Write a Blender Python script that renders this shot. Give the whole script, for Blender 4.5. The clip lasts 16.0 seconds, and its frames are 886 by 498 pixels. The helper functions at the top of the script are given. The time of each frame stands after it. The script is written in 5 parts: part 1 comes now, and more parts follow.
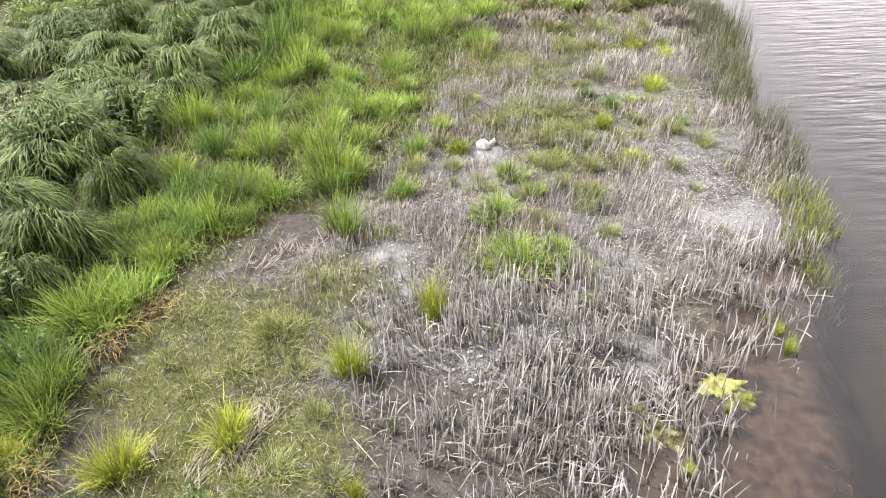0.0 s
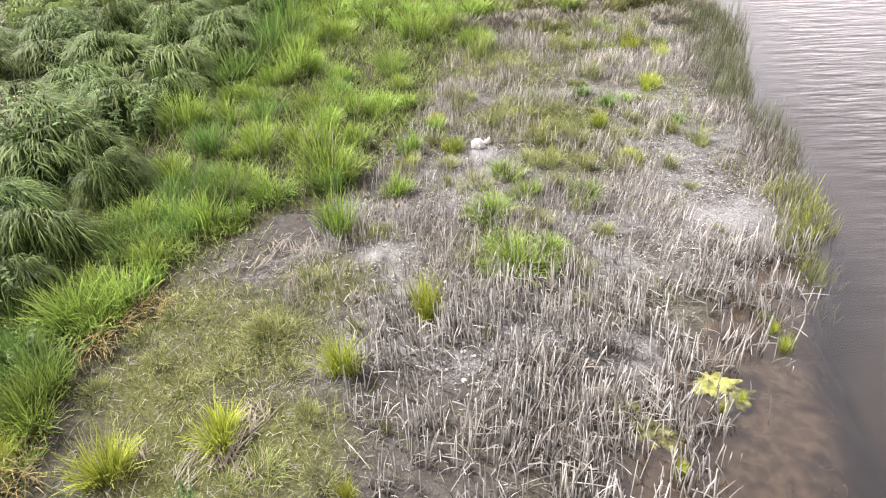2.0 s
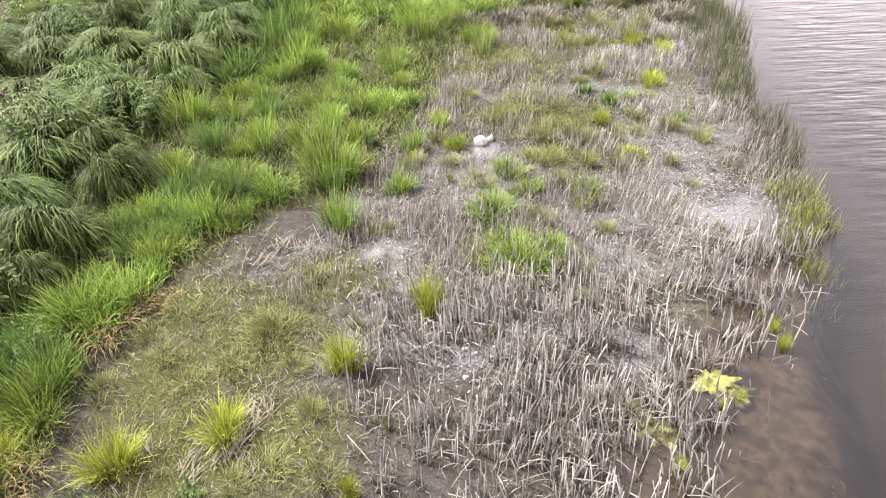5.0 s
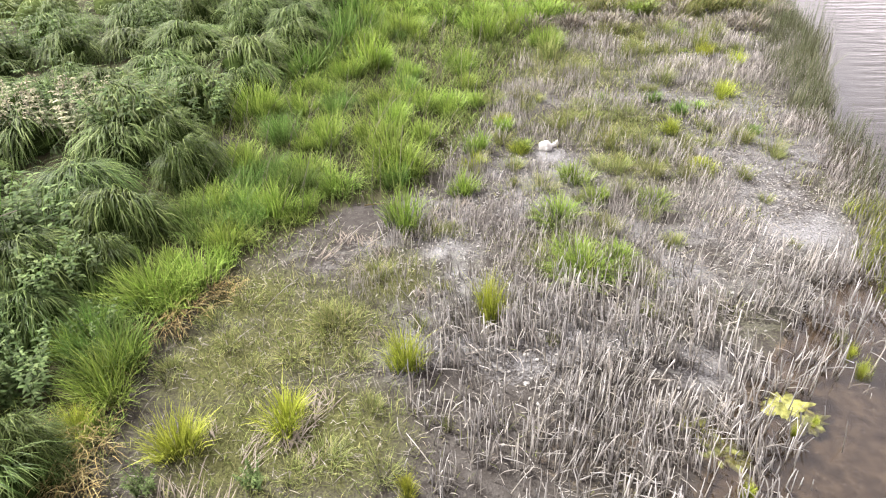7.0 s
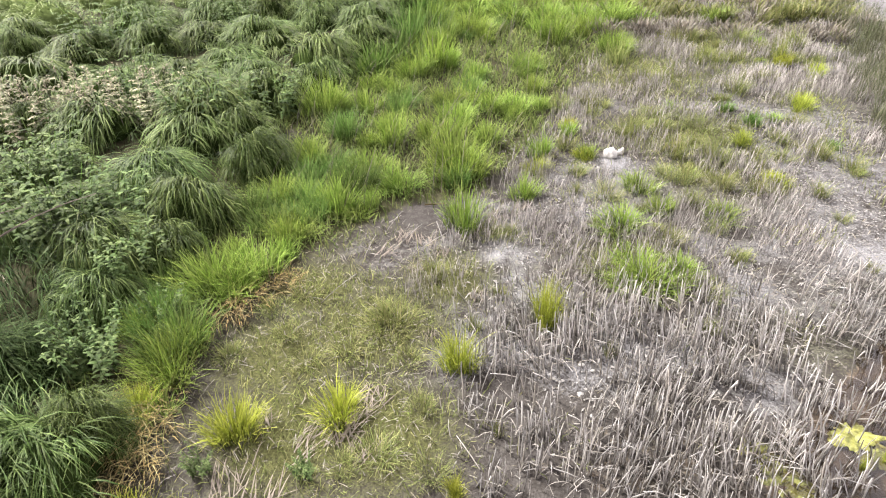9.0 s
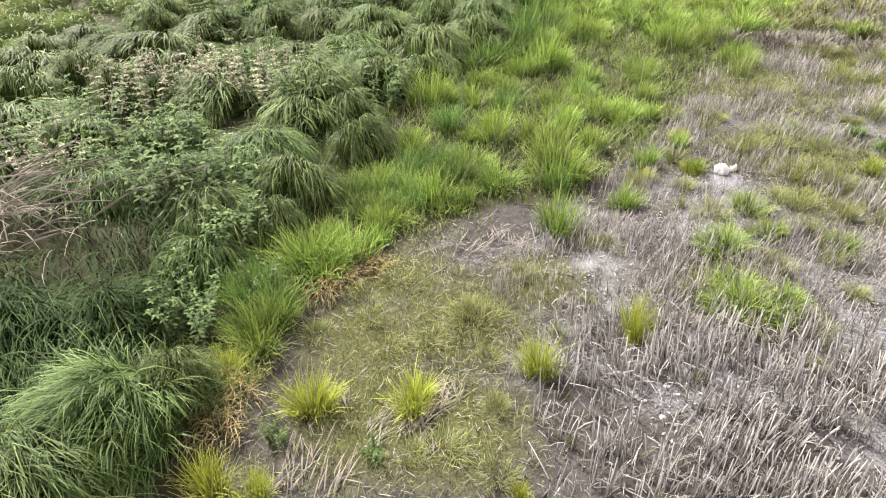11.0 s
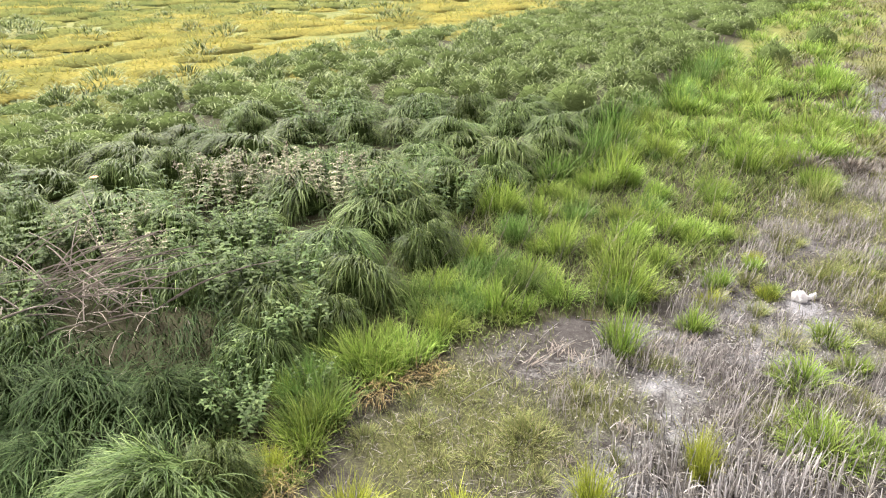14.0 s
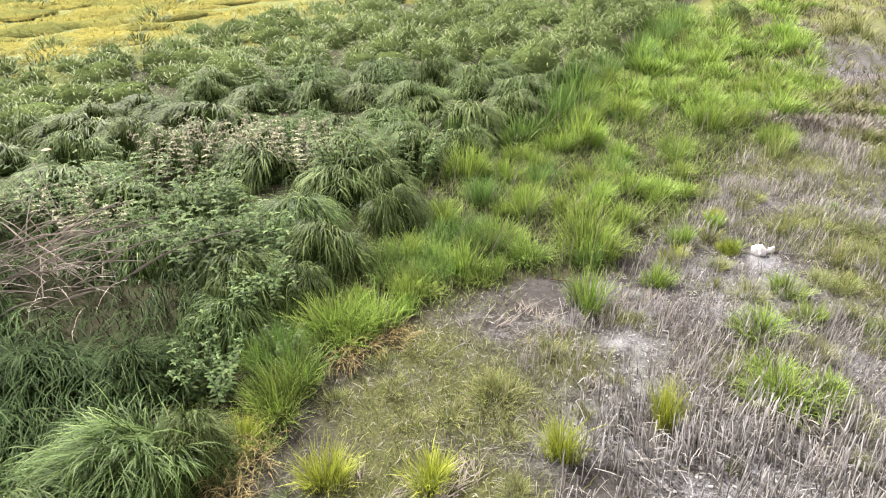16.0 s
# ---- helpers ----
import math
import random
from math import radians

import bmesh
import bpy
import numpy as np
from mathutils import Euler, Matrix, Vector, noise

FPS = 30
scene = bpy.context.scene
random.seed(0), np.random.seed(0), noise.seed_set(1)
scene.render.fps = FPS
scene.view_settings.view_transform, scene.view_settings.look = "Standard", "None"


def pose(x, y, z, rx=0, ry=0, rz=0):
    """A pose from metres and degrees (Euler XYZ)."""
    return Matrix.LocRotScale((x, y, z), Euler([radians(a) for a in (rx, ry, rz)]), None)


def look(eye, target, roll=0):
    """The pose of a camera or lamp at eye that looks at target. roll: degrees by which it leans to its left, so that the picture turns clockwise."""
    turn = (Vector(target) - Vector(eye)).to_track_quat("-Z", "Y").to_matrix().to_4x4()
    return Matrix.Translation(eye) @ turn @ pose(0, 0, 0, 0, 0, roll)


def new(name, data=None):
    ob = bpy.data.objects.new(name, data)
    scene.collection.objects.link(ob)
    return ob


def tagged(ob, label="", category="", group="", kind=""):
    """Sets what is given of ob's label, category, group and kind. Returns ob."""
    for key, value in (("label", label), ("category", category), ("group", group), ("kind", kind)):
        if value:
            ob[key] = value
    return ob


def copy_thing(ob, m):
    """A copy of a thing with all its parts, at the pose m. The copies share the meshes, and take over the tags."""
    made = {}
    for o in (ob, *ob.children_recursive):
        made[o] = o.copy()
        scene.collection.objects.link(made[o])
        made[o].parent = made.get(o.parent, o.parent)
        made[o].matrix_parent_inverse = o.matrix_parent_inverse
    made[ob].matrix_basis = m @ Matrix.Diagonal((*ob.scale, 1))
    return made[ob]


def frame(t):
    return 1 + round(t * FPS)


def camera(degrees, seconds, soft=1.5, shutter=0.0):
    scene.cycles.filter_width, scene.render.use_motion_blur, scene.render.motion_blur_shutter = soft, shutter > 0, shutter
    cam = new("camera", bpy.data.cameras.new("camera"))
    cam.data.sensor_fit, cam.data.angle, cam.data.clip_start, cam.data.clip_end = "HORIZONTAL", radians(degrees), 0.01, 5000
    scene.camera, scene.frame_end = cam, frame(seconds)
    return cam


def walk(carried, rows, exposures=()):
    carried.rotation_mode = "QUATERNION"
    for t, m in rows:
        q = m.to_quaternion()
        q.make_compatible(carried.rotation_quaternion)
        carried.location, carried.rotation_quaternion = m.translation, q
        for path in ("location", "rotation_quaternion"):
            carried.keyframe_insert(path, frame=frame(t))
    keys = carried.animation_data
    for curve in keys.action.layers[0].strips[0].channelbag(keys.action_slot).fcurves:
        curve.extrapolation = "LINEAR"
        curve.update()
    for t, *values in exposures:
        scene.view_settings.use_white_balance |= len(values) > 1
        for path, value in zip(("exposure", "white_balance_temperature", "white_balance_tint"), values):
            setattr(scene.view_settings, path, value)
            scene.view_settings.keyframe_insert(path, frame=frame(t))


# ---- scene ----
cam = camera(67.9, 16.0, 1.2)
PATH = [
    (0, (0.05, 0.39, 5.116), (0.029, 2.057, 4.011), -2.5),
    (0.5, (0.101, 0.382, 5.095), (0.08, 2.05, 3.992), -2.5),
    (1, (0.133, 0.429, 5.075), (0.117, 2.098, 3.972), -2.4),
    (1.5, (0.163, 0.435, 5.073), (0.146, 2.104, 3.97), -2.5),
    (2, (0.119, 0.423, 5.071), (0.101, 2.091, 3.967), -2.6),
    (2.5, (0.1, 0.421, 5.079), (0.081, 2.088, 3.975), -2.6),
    (3, (0.116, 0.409, 5.089), (0.099, 2.076, 3.984), -2.5),
    (5.3, (0.133, 0.385, 5.129), (0.103, 2.044, 4.013), -2.6),
    (5.5, (0.08, 0.365, 5.107), (0.045, 2.03, 4.0), -2.3),
    (6, (0.011, 0.364, 5.112), (-0.096, 2.027, 4.007), -2.1),
    (6.5, (-0.027, 0.367, 5.088), (-0.173, 2.028, 3.984), -2.3),
    (7, (-0.098, 0.409, 5.11), (-0.265, 2.068, 4.006), -2.2),
    (7.5, (-0.136, 0.422, 5.119), (-0.348, 2.076, 4.016), -2.1),
    (8, (-0.159, 0.433, 5.125), (-0.412, 2.083, 4.023), -2.0),
    (10.3, (-0.182, 0.427, 5.121), (-0.663, 2.028, 4.022), -1.8),
    (10.5, (-0.187, 0.442, 5.111), (-0.702, 2.031, 4.012), -1.6),
    (11, (-0.188, 0.464, 5.106), (-0.778, 2.027, 4.007), -1.3),
    (11.5, (-0.176, 0.476, 5.12), (-0.803, 2.023, 4.02), -1.2),
    (12, (-0.171, 0.503, 5.135), (-0.846, 2.051, 4.064), -1.0),
    (12.5, (-0.168, 0.514, 5.156), (-0.898, 2.09, 4.164), -0.7),
    (13, (-0.125, 0.524, 5.14), (-0.903, 2.099, 4.183), -0.7),
    (13.5, (-0.136, 0.559, 5.149), (-0.943, 2.133, 4.215), -0.6),
    (14, (-0.126, 0.569, 5.139), (-0.958, 2.191, 4.316), -0.6),
    (14.5, (-0.081, 0.547, 5.117), (-0.851, 2.234, 4.368), -0.9),
    (15, (-0.095, 0.539, 5.126), (-0.849, 2.233, 4.375), -0.8),
    (15.5, (-0.088, 0.551, 5.064), (-0.835, 2.217, 4.249), -1.0),
    (16, (-0.098, 0.559, 5.079), (-0.826, 2.183, 4.168), -1.0),
]
walk(cam, [(t, look(eye, target, roll)) for t, eye, target, roll in PATH], [(0.0, 1.71), (16.0, 1.71)])

# ---- world, sun, exposure ----
world = bpy.data.worlds.new("overcast_sky")
scene.world = world
world.use_nodes = True
wn, wl = world.node_tree.nodes, world.node_tree.links
wn.clear()
sky = wn.new("ShaderNodeTexSky")
sky.sky_type, sky.sun_disc = "NISHITA", False
sky.sun_elevation, sky.sun_rotation = radians(50), radians(-60)
sky.air_density, sky.dust_density, sky.ozone_density = 1.0, 8.0, 1.0
pale_sky = wn.new("ShaderNodeHueSaturation")
pale_sky.inputs["Saturation"].default_value = 0.3
bg = wn.new("ShaderNodeBackground")
bg.inputs["Strength"].default_value = 0.09
wo = wn.new("ShaderNodeOutputWorld")
wl.new(sky.outputs[0], pale_sky.inputs["Color"])
cloud = wn.new("ShaderNodeMix")
cloud.data_type = "RGBA"
cloud.inputs["Factor"].default_value = 0.5
cloud.inputs["B"].default_value = (8.75, 7.75, 8.1, 1)
wl.new(pale_sky.outputs[0], cloud.inputs["A"])
way, part_up = wn.new("ShaderNodeTexCoord"), wn.new("ShaderNodeSeparateXYZ")
haze, brighter = wn.new("ShaderNodeMapRange"), wn.new("ShaderNodeMix")
haze.inputs["From Max"].default_value = 0.8
haze.inputs["To Min"].default_value, haze.inputs["To Max"].default_value = 1.95, 0.8
brighter.data_type, brighter.blend_type = "RGBA", "MULTIPLY"
brighter.inputs["Factor"].default_value = 1.0
wl.new(way.outputs["Generated"], part_up.inputs[0])
wl.new(part_up.outputs["Z"], haze.inputs["Value"])
wl.new(cloud.outputs["Result"], brighter.inputs["A"])
wl.new(haze.outputs[0], brighter.inputs["B"])
wl.new(brighter.outputs["Result"], bg.inputs["Color"])
wl.new(bg.outputs[0], wo.inputs["Surface"])
sun = new("sun", bpy.data.lights.new("sun", "SUN"))
sun.data.energy, sun.data.angle, sun.data.color = 3.7, radians(9), (1.0, 0.955, 0.9)
sun.matrix_world = look((-17.3, 10.0, 23.8), (0, 0, 0))

# ---- noise in the plan ----
rng = np.random.default_rng(7)
TABLE = rng.random((256, 256))


def vnoise(x, y, size, shift=0):
    """Smooth noise from 0 to 1 over the plan; size: metres from bump to bump."""
    u, v = np.asarray(x) / size + shift * 17.3 + 500, np.asarray(y) / size + shift * 9.7 + 500
    i, j = np.floor(u).astype(int), np.floor(v).astype(int)
    a, b = u - i, v - j
    a, b = a * a * (3 - 2 * a), b * b * (3 - 2 * b)
    i, j = i % 255, j % 255
    return (TABLE[i, j] * (1 - a) + TABLE[i + 1, j] * a) * (1 - b) + (TABLE[i, j + 1] * (1 - a) + TABLE[i + 1, j + 1] * a) * b


def step(a, b, v):
    s = np.clip((v - a) / (b - a), 0, 1)
    return s * s * (3 - 2 * s)


# ---- the plan: lines that run away from the first camera, x over y ----
WATER_LEVEL = -0.07
BANK_Y = [-200, 0, 4.0, 5.3, 6.5, 7.2, 8.2, 9.5, 10.7, 12.0, 12.6, 14.8, 17.8, 21.3, 35, 55, 70, 95, 196, 600]
BANK_X = [1.2, 1.2, 1.9, 2.5, 3.6, 4.2, 5.2, 5.75, 6.0, 6.3, 6.0, 6.9, 7.9, 8.5, 9.6, 11.0, 13.0, 11.0, 3.5, -10]
SHELF_Y = [-200, 0, 4.0, 4.75, 5.6, 6.7, 7.5, 9.0, 600]
SHELF_X = [2.6, 2.9, 3.45, 3.72, 4.0, 4.45, 4.95, 6.0, 6.0]
THICKET_Y = [-200, 0, 2.0, 3.5, 4.3, 5.1, 6.0, 7.8, 9.0, 10.3, 11.7, 14.7, 17.0, 23.0, 42.0, 129.0, 600]
THICKET_X = [-3.2, -3.2, -3.5, -4.0, -4.5, -5.2, -5.5, -5.7, -5.2, -5.6, -5.8, -5.7, -4.3, -3.9, -3.3, 4.0, 4.0]
GREEN_Y = [-200, 0, 5.7, 7.1, 8.3, 8.9, 9.4, 9.9, 11.3, 12.9, 15.6, 22.6, 45, 130, 600]
GREEN_X = [-4.4, -4.4, -4.15, -3.9, -3.2, -2.7, -2.0, -1.4, -0.9, -0.5, 0.0, 1.7, 2.0, 6.0, 6.0]
MEADOW_Y = [-200, 0, 17.0, 23.5, 35.0, 43.0, 70.0, 198.0, 600]
MEADOW_X = [-22, -22, -21.5, -19.0, -21.0, -18.0, -18.0, -8.0, 0]


def bank(y):
    return np.interp(y, BANK_Y, BANK_X)


def thicket(y):
    return np.interp(y, THICKET_Y, THICKET_X)


def greenline(y):
    return np.interp(y, GREEN_Y, GREEN_X)


def meadow(y):
    return np.interp(y, MEADOW_Y, MEADOW_X)


def height(x, y):
    x, y = np.asarray(x, float), np.asarray(y, float)
    out = x - bank(y) + 0.25 * (vnoise(x, y, 0.5, 3) - 0.5)
    shelf = np.maximum(np.interp(y, SHELF_Y, SHELF_X) - bank(y), 0.25)
    z = -0.10 * step(-1.6, 0.1, out) - 0.07 * step(0, 1, out / shelf) - 0.75 * step(0.95, 1.7, out / shelf)
    rough = 0.05 * (vnoise(x, y, 0.55, 1) - 0.5) + 0.03 * (vnoise(x, y, 0.17, 2) - 0.5) + 0.015 * (vnoise(x, y, 0.07, 4) - 0.5)
    z = z + rough * np.where(out < 0, 1, 0.5)
    inside = step(-0.2, 1.6, thicket(y) - x)
    z = z + inside * (0.05 + 0.16 * vnoise(x, y, 1.7, 5) + 0.26 * vnoise(x, y, 5.5, 6)) * (1 - 0.8 * step(40, 90, np.hypot(x, y)))
    return z


# ---- materials ----
def material(name):
    m = bpy.data.materials.new(name)
    m.use_nodes = True
    nt = m.node_tree
    return m, nt, nt.nodes["Principled BSDF"]


def node(nt, kind, **sockets):
    n = nt.nodes.new(kind)
    for key, value in sockets.items():
        n.inputs[key.replace("_", " ")].default_value = value
    return n


def mix(nt, fac, a, b):
    n = nt.nodes.new("ShaderNodeMix")
    n.data_type = "RGBA"
    for socket, value in ((n.inputs["Factor"], fac), (n.inputs["A"], a), (n.inputs["B"], b)):
        if isinstance(value, bpy.types.NodeSocket):
            nt.links.new(value, socket)
        else:
            socket.default_value = (*value, 1) if isinstance(value, tuple) else value
    return n.outputs["Result"]


def ramp(nt, fac, low, high):
    n = nt.nodes.new("ShaderNodeMapRange")
    n.inputs["From Min"].default_value, n.inputs["From Max"].default_value = low, high
    nt.links.new(fac, n.inputs["Value"])
    return n.outputs["Result"]


def noise_of(nt, scale, detail=3.0, coords="Object", stretch=None):
    tc = nt.nodes.new("ShaderNodeTexCoord")
    n = node(nt, "ShaderNodeTexNoise", Scale=scale, Detail=detail)
    src = tc.outputs[coords]
    if stretch:
        mp = nt.nodes.new("ShaderNodeMapping")
        mp.inputs["Scale"].default_value = stretch
        nt.links.new(src, mp.inputs["Vector"])
        src = mp.outputs[0]
    nt.links.new(src, n.inputs["Vector"])
    return n.outputs["Fac"]


def bump(nt, bsdf, fac, strength, distance):
    n = node(nt, "ShaderNodeBump", Strength=strength, Distance=distance)
    nt.links.new(fac, n.inputs["Height"])
    nt.links.new(n.outputs[0], bsdf.inputs["Normal"])


def leaf_material(name, root, tip, other, through_light=0.3, rough=0.5, patch=0.5, sheen=0.1):
    """A blade or leaf: colour along its length (the green ones have low shade painted in at the root), from blade to
    blade and from patch to patch.
    """
    m, nt, b = material(name)
    uv = nt.nodes.new("ShaderNodeUVMap")
    sep = nt.nodes.new("ShaderNodeSeparateXYZ")
    nt.links.new(uv.outputs[0], sep.inputs[0])
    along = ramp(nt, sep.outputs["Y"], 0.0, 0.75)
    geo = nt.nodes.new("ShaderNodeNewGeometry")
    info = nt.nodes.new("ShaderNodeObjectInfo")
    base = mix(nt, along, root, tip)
    odd = ramp(nt, geo.outputs["Random Per Island"], 0.45, 1.0)
    base = mix(nt, odd, base, other)
    tc = nt.nodes.new("ShaderNodeNewGeometry")
    n = node(nt, "ShaderNodeTexNoise", Scale=patch, Detail=2.0)
    nt.links.new(tc.outputs["Position"], n.inputs["Vector"])
    hsv = nt.nodes.new("ShaderNodeHueSaturation")
    nt.links.new(base, hsv.inputs["Color"])
    hue = nt.nodes.new("ShaderNodeMapRange")
    hue.inputs["To Min"].default_value, hue.inputs["To Max"].default_value = 0.494, 0.514
    nt.links.new(info.outputs["Random"], hue.inputs["Value"])
    nt.links.new(hue.outputs[0], hsv.inputs["Hue"])
    add = nt.nodes.new("ShaderNodeMath")
    add.operation = "MULTIPLY_ADD"
    nt.links.new(info.outputs["Random"], add.inputs[0])
    add.inputs[1].default_value = 0.25
    nt.links.new(n.outputs["Fac"], add.inputs[2])
    val = nt.nodes.new("ShaderNodeMapRange")
    val.inputs["From Min"].default_value, val.inputs["From Max"].default_value = 0.35, 0.95
    val.inputs["To Min"].default_value, val.inputs["To Max"].default_value = 0.7, 1.35
    nt.links.new(add.outputs[0], val.inputs["Value"])
    swap = nt.nodes.new("ShaderNodeMath")
    swap.operation = "FRACT"
    shuffle = nt.nodes.new("ShaderNodeMath")
    shuffle.operation = "MULTIPLY"
    shuffle.inputs[1].default_value = 57.3
    nt.links.new(geo.outputs["Random Per Island"], shuffle.inputs[0])
    nt.links.new(shuffle.outputs[0], swap.inputs[0])
    blade = nt.nodes.new("ShaderNodeMapRange")
    blade.inputs["To Min"].default_value, blade.inputs["To Max"].default_value = 0.5, 1.45
    nt.links.new(swap.outputs[0], blade.inputs["Value"])
    both = nt.nodes.new("ShaderNodeMath")
    both.operation = "MULTIPLY"
    nt.links.new(blade.outputs[0], both.inputs[0])
    nt.links.new(val.outputs[0], both.inputs[1])
    nt.links.new(both.outputs[0], hsv.inputs["Value"])
    nt.links.new(hsv.outputs[0], b.inputs["Base Color"])
    b.inputs["Roughness"].default_value = rough
    b.inputs["Specular IOR Level"].default_value = sheen
    trans = nt.nodes.new("ShaderNodeBsdfTranslucent")
    nt.links.new(hsv.outputs[0], trans.inputs["Color"])
    ms = nt.nodes.new("ShaderNodeMixShader")
    ms.inputs[0].default_value = through_light
    nt.links.new(b.outputs[0], ms.inputs[1])
    nt.links.new(trans.outputs[0], ms.inputs[2])
    nt.links.new(ms.outputs[0], nt.nodes["Material Output"].inputs["Surface"])
    return m


# dark root colours of the greens paint in shade low among the blades
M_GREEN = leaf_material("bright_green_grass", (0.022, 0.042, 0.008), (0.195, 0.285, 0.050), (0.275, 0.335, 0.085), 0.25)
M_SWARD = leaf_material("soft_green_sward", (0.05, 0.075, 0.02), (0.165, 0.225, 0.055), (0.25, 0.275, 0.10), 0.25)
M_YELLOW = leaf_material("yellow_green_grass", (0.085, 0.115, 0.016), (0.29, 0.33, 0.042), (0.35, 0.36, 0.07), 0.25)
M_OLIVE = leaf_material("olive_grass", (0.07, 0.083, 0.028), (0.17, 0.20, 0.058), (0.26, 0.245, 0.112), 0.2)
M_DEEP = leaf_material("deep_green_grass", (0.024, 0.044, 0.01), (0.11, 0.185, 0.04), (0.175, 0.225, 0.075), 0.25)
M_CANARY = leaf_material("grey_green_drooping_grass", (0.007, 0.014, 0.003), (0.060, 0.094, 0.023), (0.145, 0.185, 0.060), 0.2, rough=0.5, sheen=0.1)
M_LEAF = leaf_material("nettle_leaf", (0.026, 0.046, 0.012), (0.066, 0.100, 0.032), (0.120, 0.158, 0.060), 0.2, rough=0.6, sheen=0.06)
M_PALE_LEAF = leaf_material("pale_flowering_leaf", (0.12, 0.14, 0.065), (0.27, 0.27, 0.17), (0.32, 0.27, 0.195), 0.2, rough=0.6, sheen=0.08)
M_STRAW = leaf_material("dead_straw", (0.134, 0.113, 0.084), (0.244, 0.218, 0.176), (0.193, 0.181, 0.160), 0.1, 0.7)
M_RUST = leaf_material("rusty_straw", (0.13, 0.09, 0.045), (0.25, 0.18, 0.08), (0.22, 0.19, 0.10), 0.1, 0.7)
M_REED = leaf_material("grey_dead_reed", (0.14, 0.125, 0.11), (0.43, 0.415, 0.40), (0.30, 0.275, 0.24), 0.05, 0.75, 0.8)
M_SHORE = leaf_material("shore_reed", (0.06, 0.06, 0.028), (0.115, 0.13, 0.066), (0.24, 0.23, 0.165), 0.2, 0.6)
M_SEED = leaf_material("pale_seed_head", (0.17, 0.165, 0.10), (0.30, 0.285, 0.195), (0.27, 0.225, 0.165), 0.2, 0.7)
# yellow of low sun on the meadow, painted into the grass colour
M_SUNLIT_MEADOW = leaf_material("sunlit_meadow_grass", (0.18, 0.18, 0.038), (0.35, 0.315, 0.064), (0.25, 0.25, 0.066), 0.25, 0.6, 0.12)
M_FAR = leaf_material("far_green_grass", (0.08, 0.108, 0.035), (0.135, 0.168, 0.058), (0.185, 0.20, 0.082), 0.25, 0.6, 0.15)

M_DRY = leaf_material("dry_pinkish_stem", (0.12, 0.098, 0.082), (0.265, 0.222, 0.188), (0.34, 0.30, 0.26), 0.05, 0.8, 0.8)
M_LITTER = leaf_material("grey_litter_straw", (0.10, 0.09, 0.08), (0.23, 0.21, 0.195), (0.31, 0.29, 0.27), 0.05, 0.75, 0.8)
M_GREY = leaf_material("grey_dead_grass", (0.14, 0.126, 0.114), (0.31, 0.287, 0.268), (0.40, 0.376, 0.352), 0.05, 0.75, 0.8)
# paler copy of the thicket grass, distance haze mixed into its colour
M_HAZE = leaf_material("hazy_thicket_blade", (0.045, 0.066, 0.022), (0.15, 0.195, 0.066), (0.25, 0.29, 0.125), 0.2, 0.55, 0.35, 0.08)
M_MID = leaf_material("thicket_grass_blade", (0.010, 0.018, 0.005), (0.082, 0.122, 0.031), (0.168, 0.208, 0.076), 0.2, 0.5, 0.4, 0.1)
# dark green grass, darkened further with the shade of gaps and the trough
M_DARK_SHADED = leaf_material("dark_and_shaded_grass", (0.005, 0.010, 0.003), (0.028, 0.050, 0.014), (0.070, 0.098, 0.036), 0.15, 0.6, sheen=0.04)
M_DEBRIS = leaf_material("silt_debris", (0.05, 0.035, 0.025), (0.03, 0.022, 0.016), (0.11, 0.085, 0.065), 0.0, 0.8)


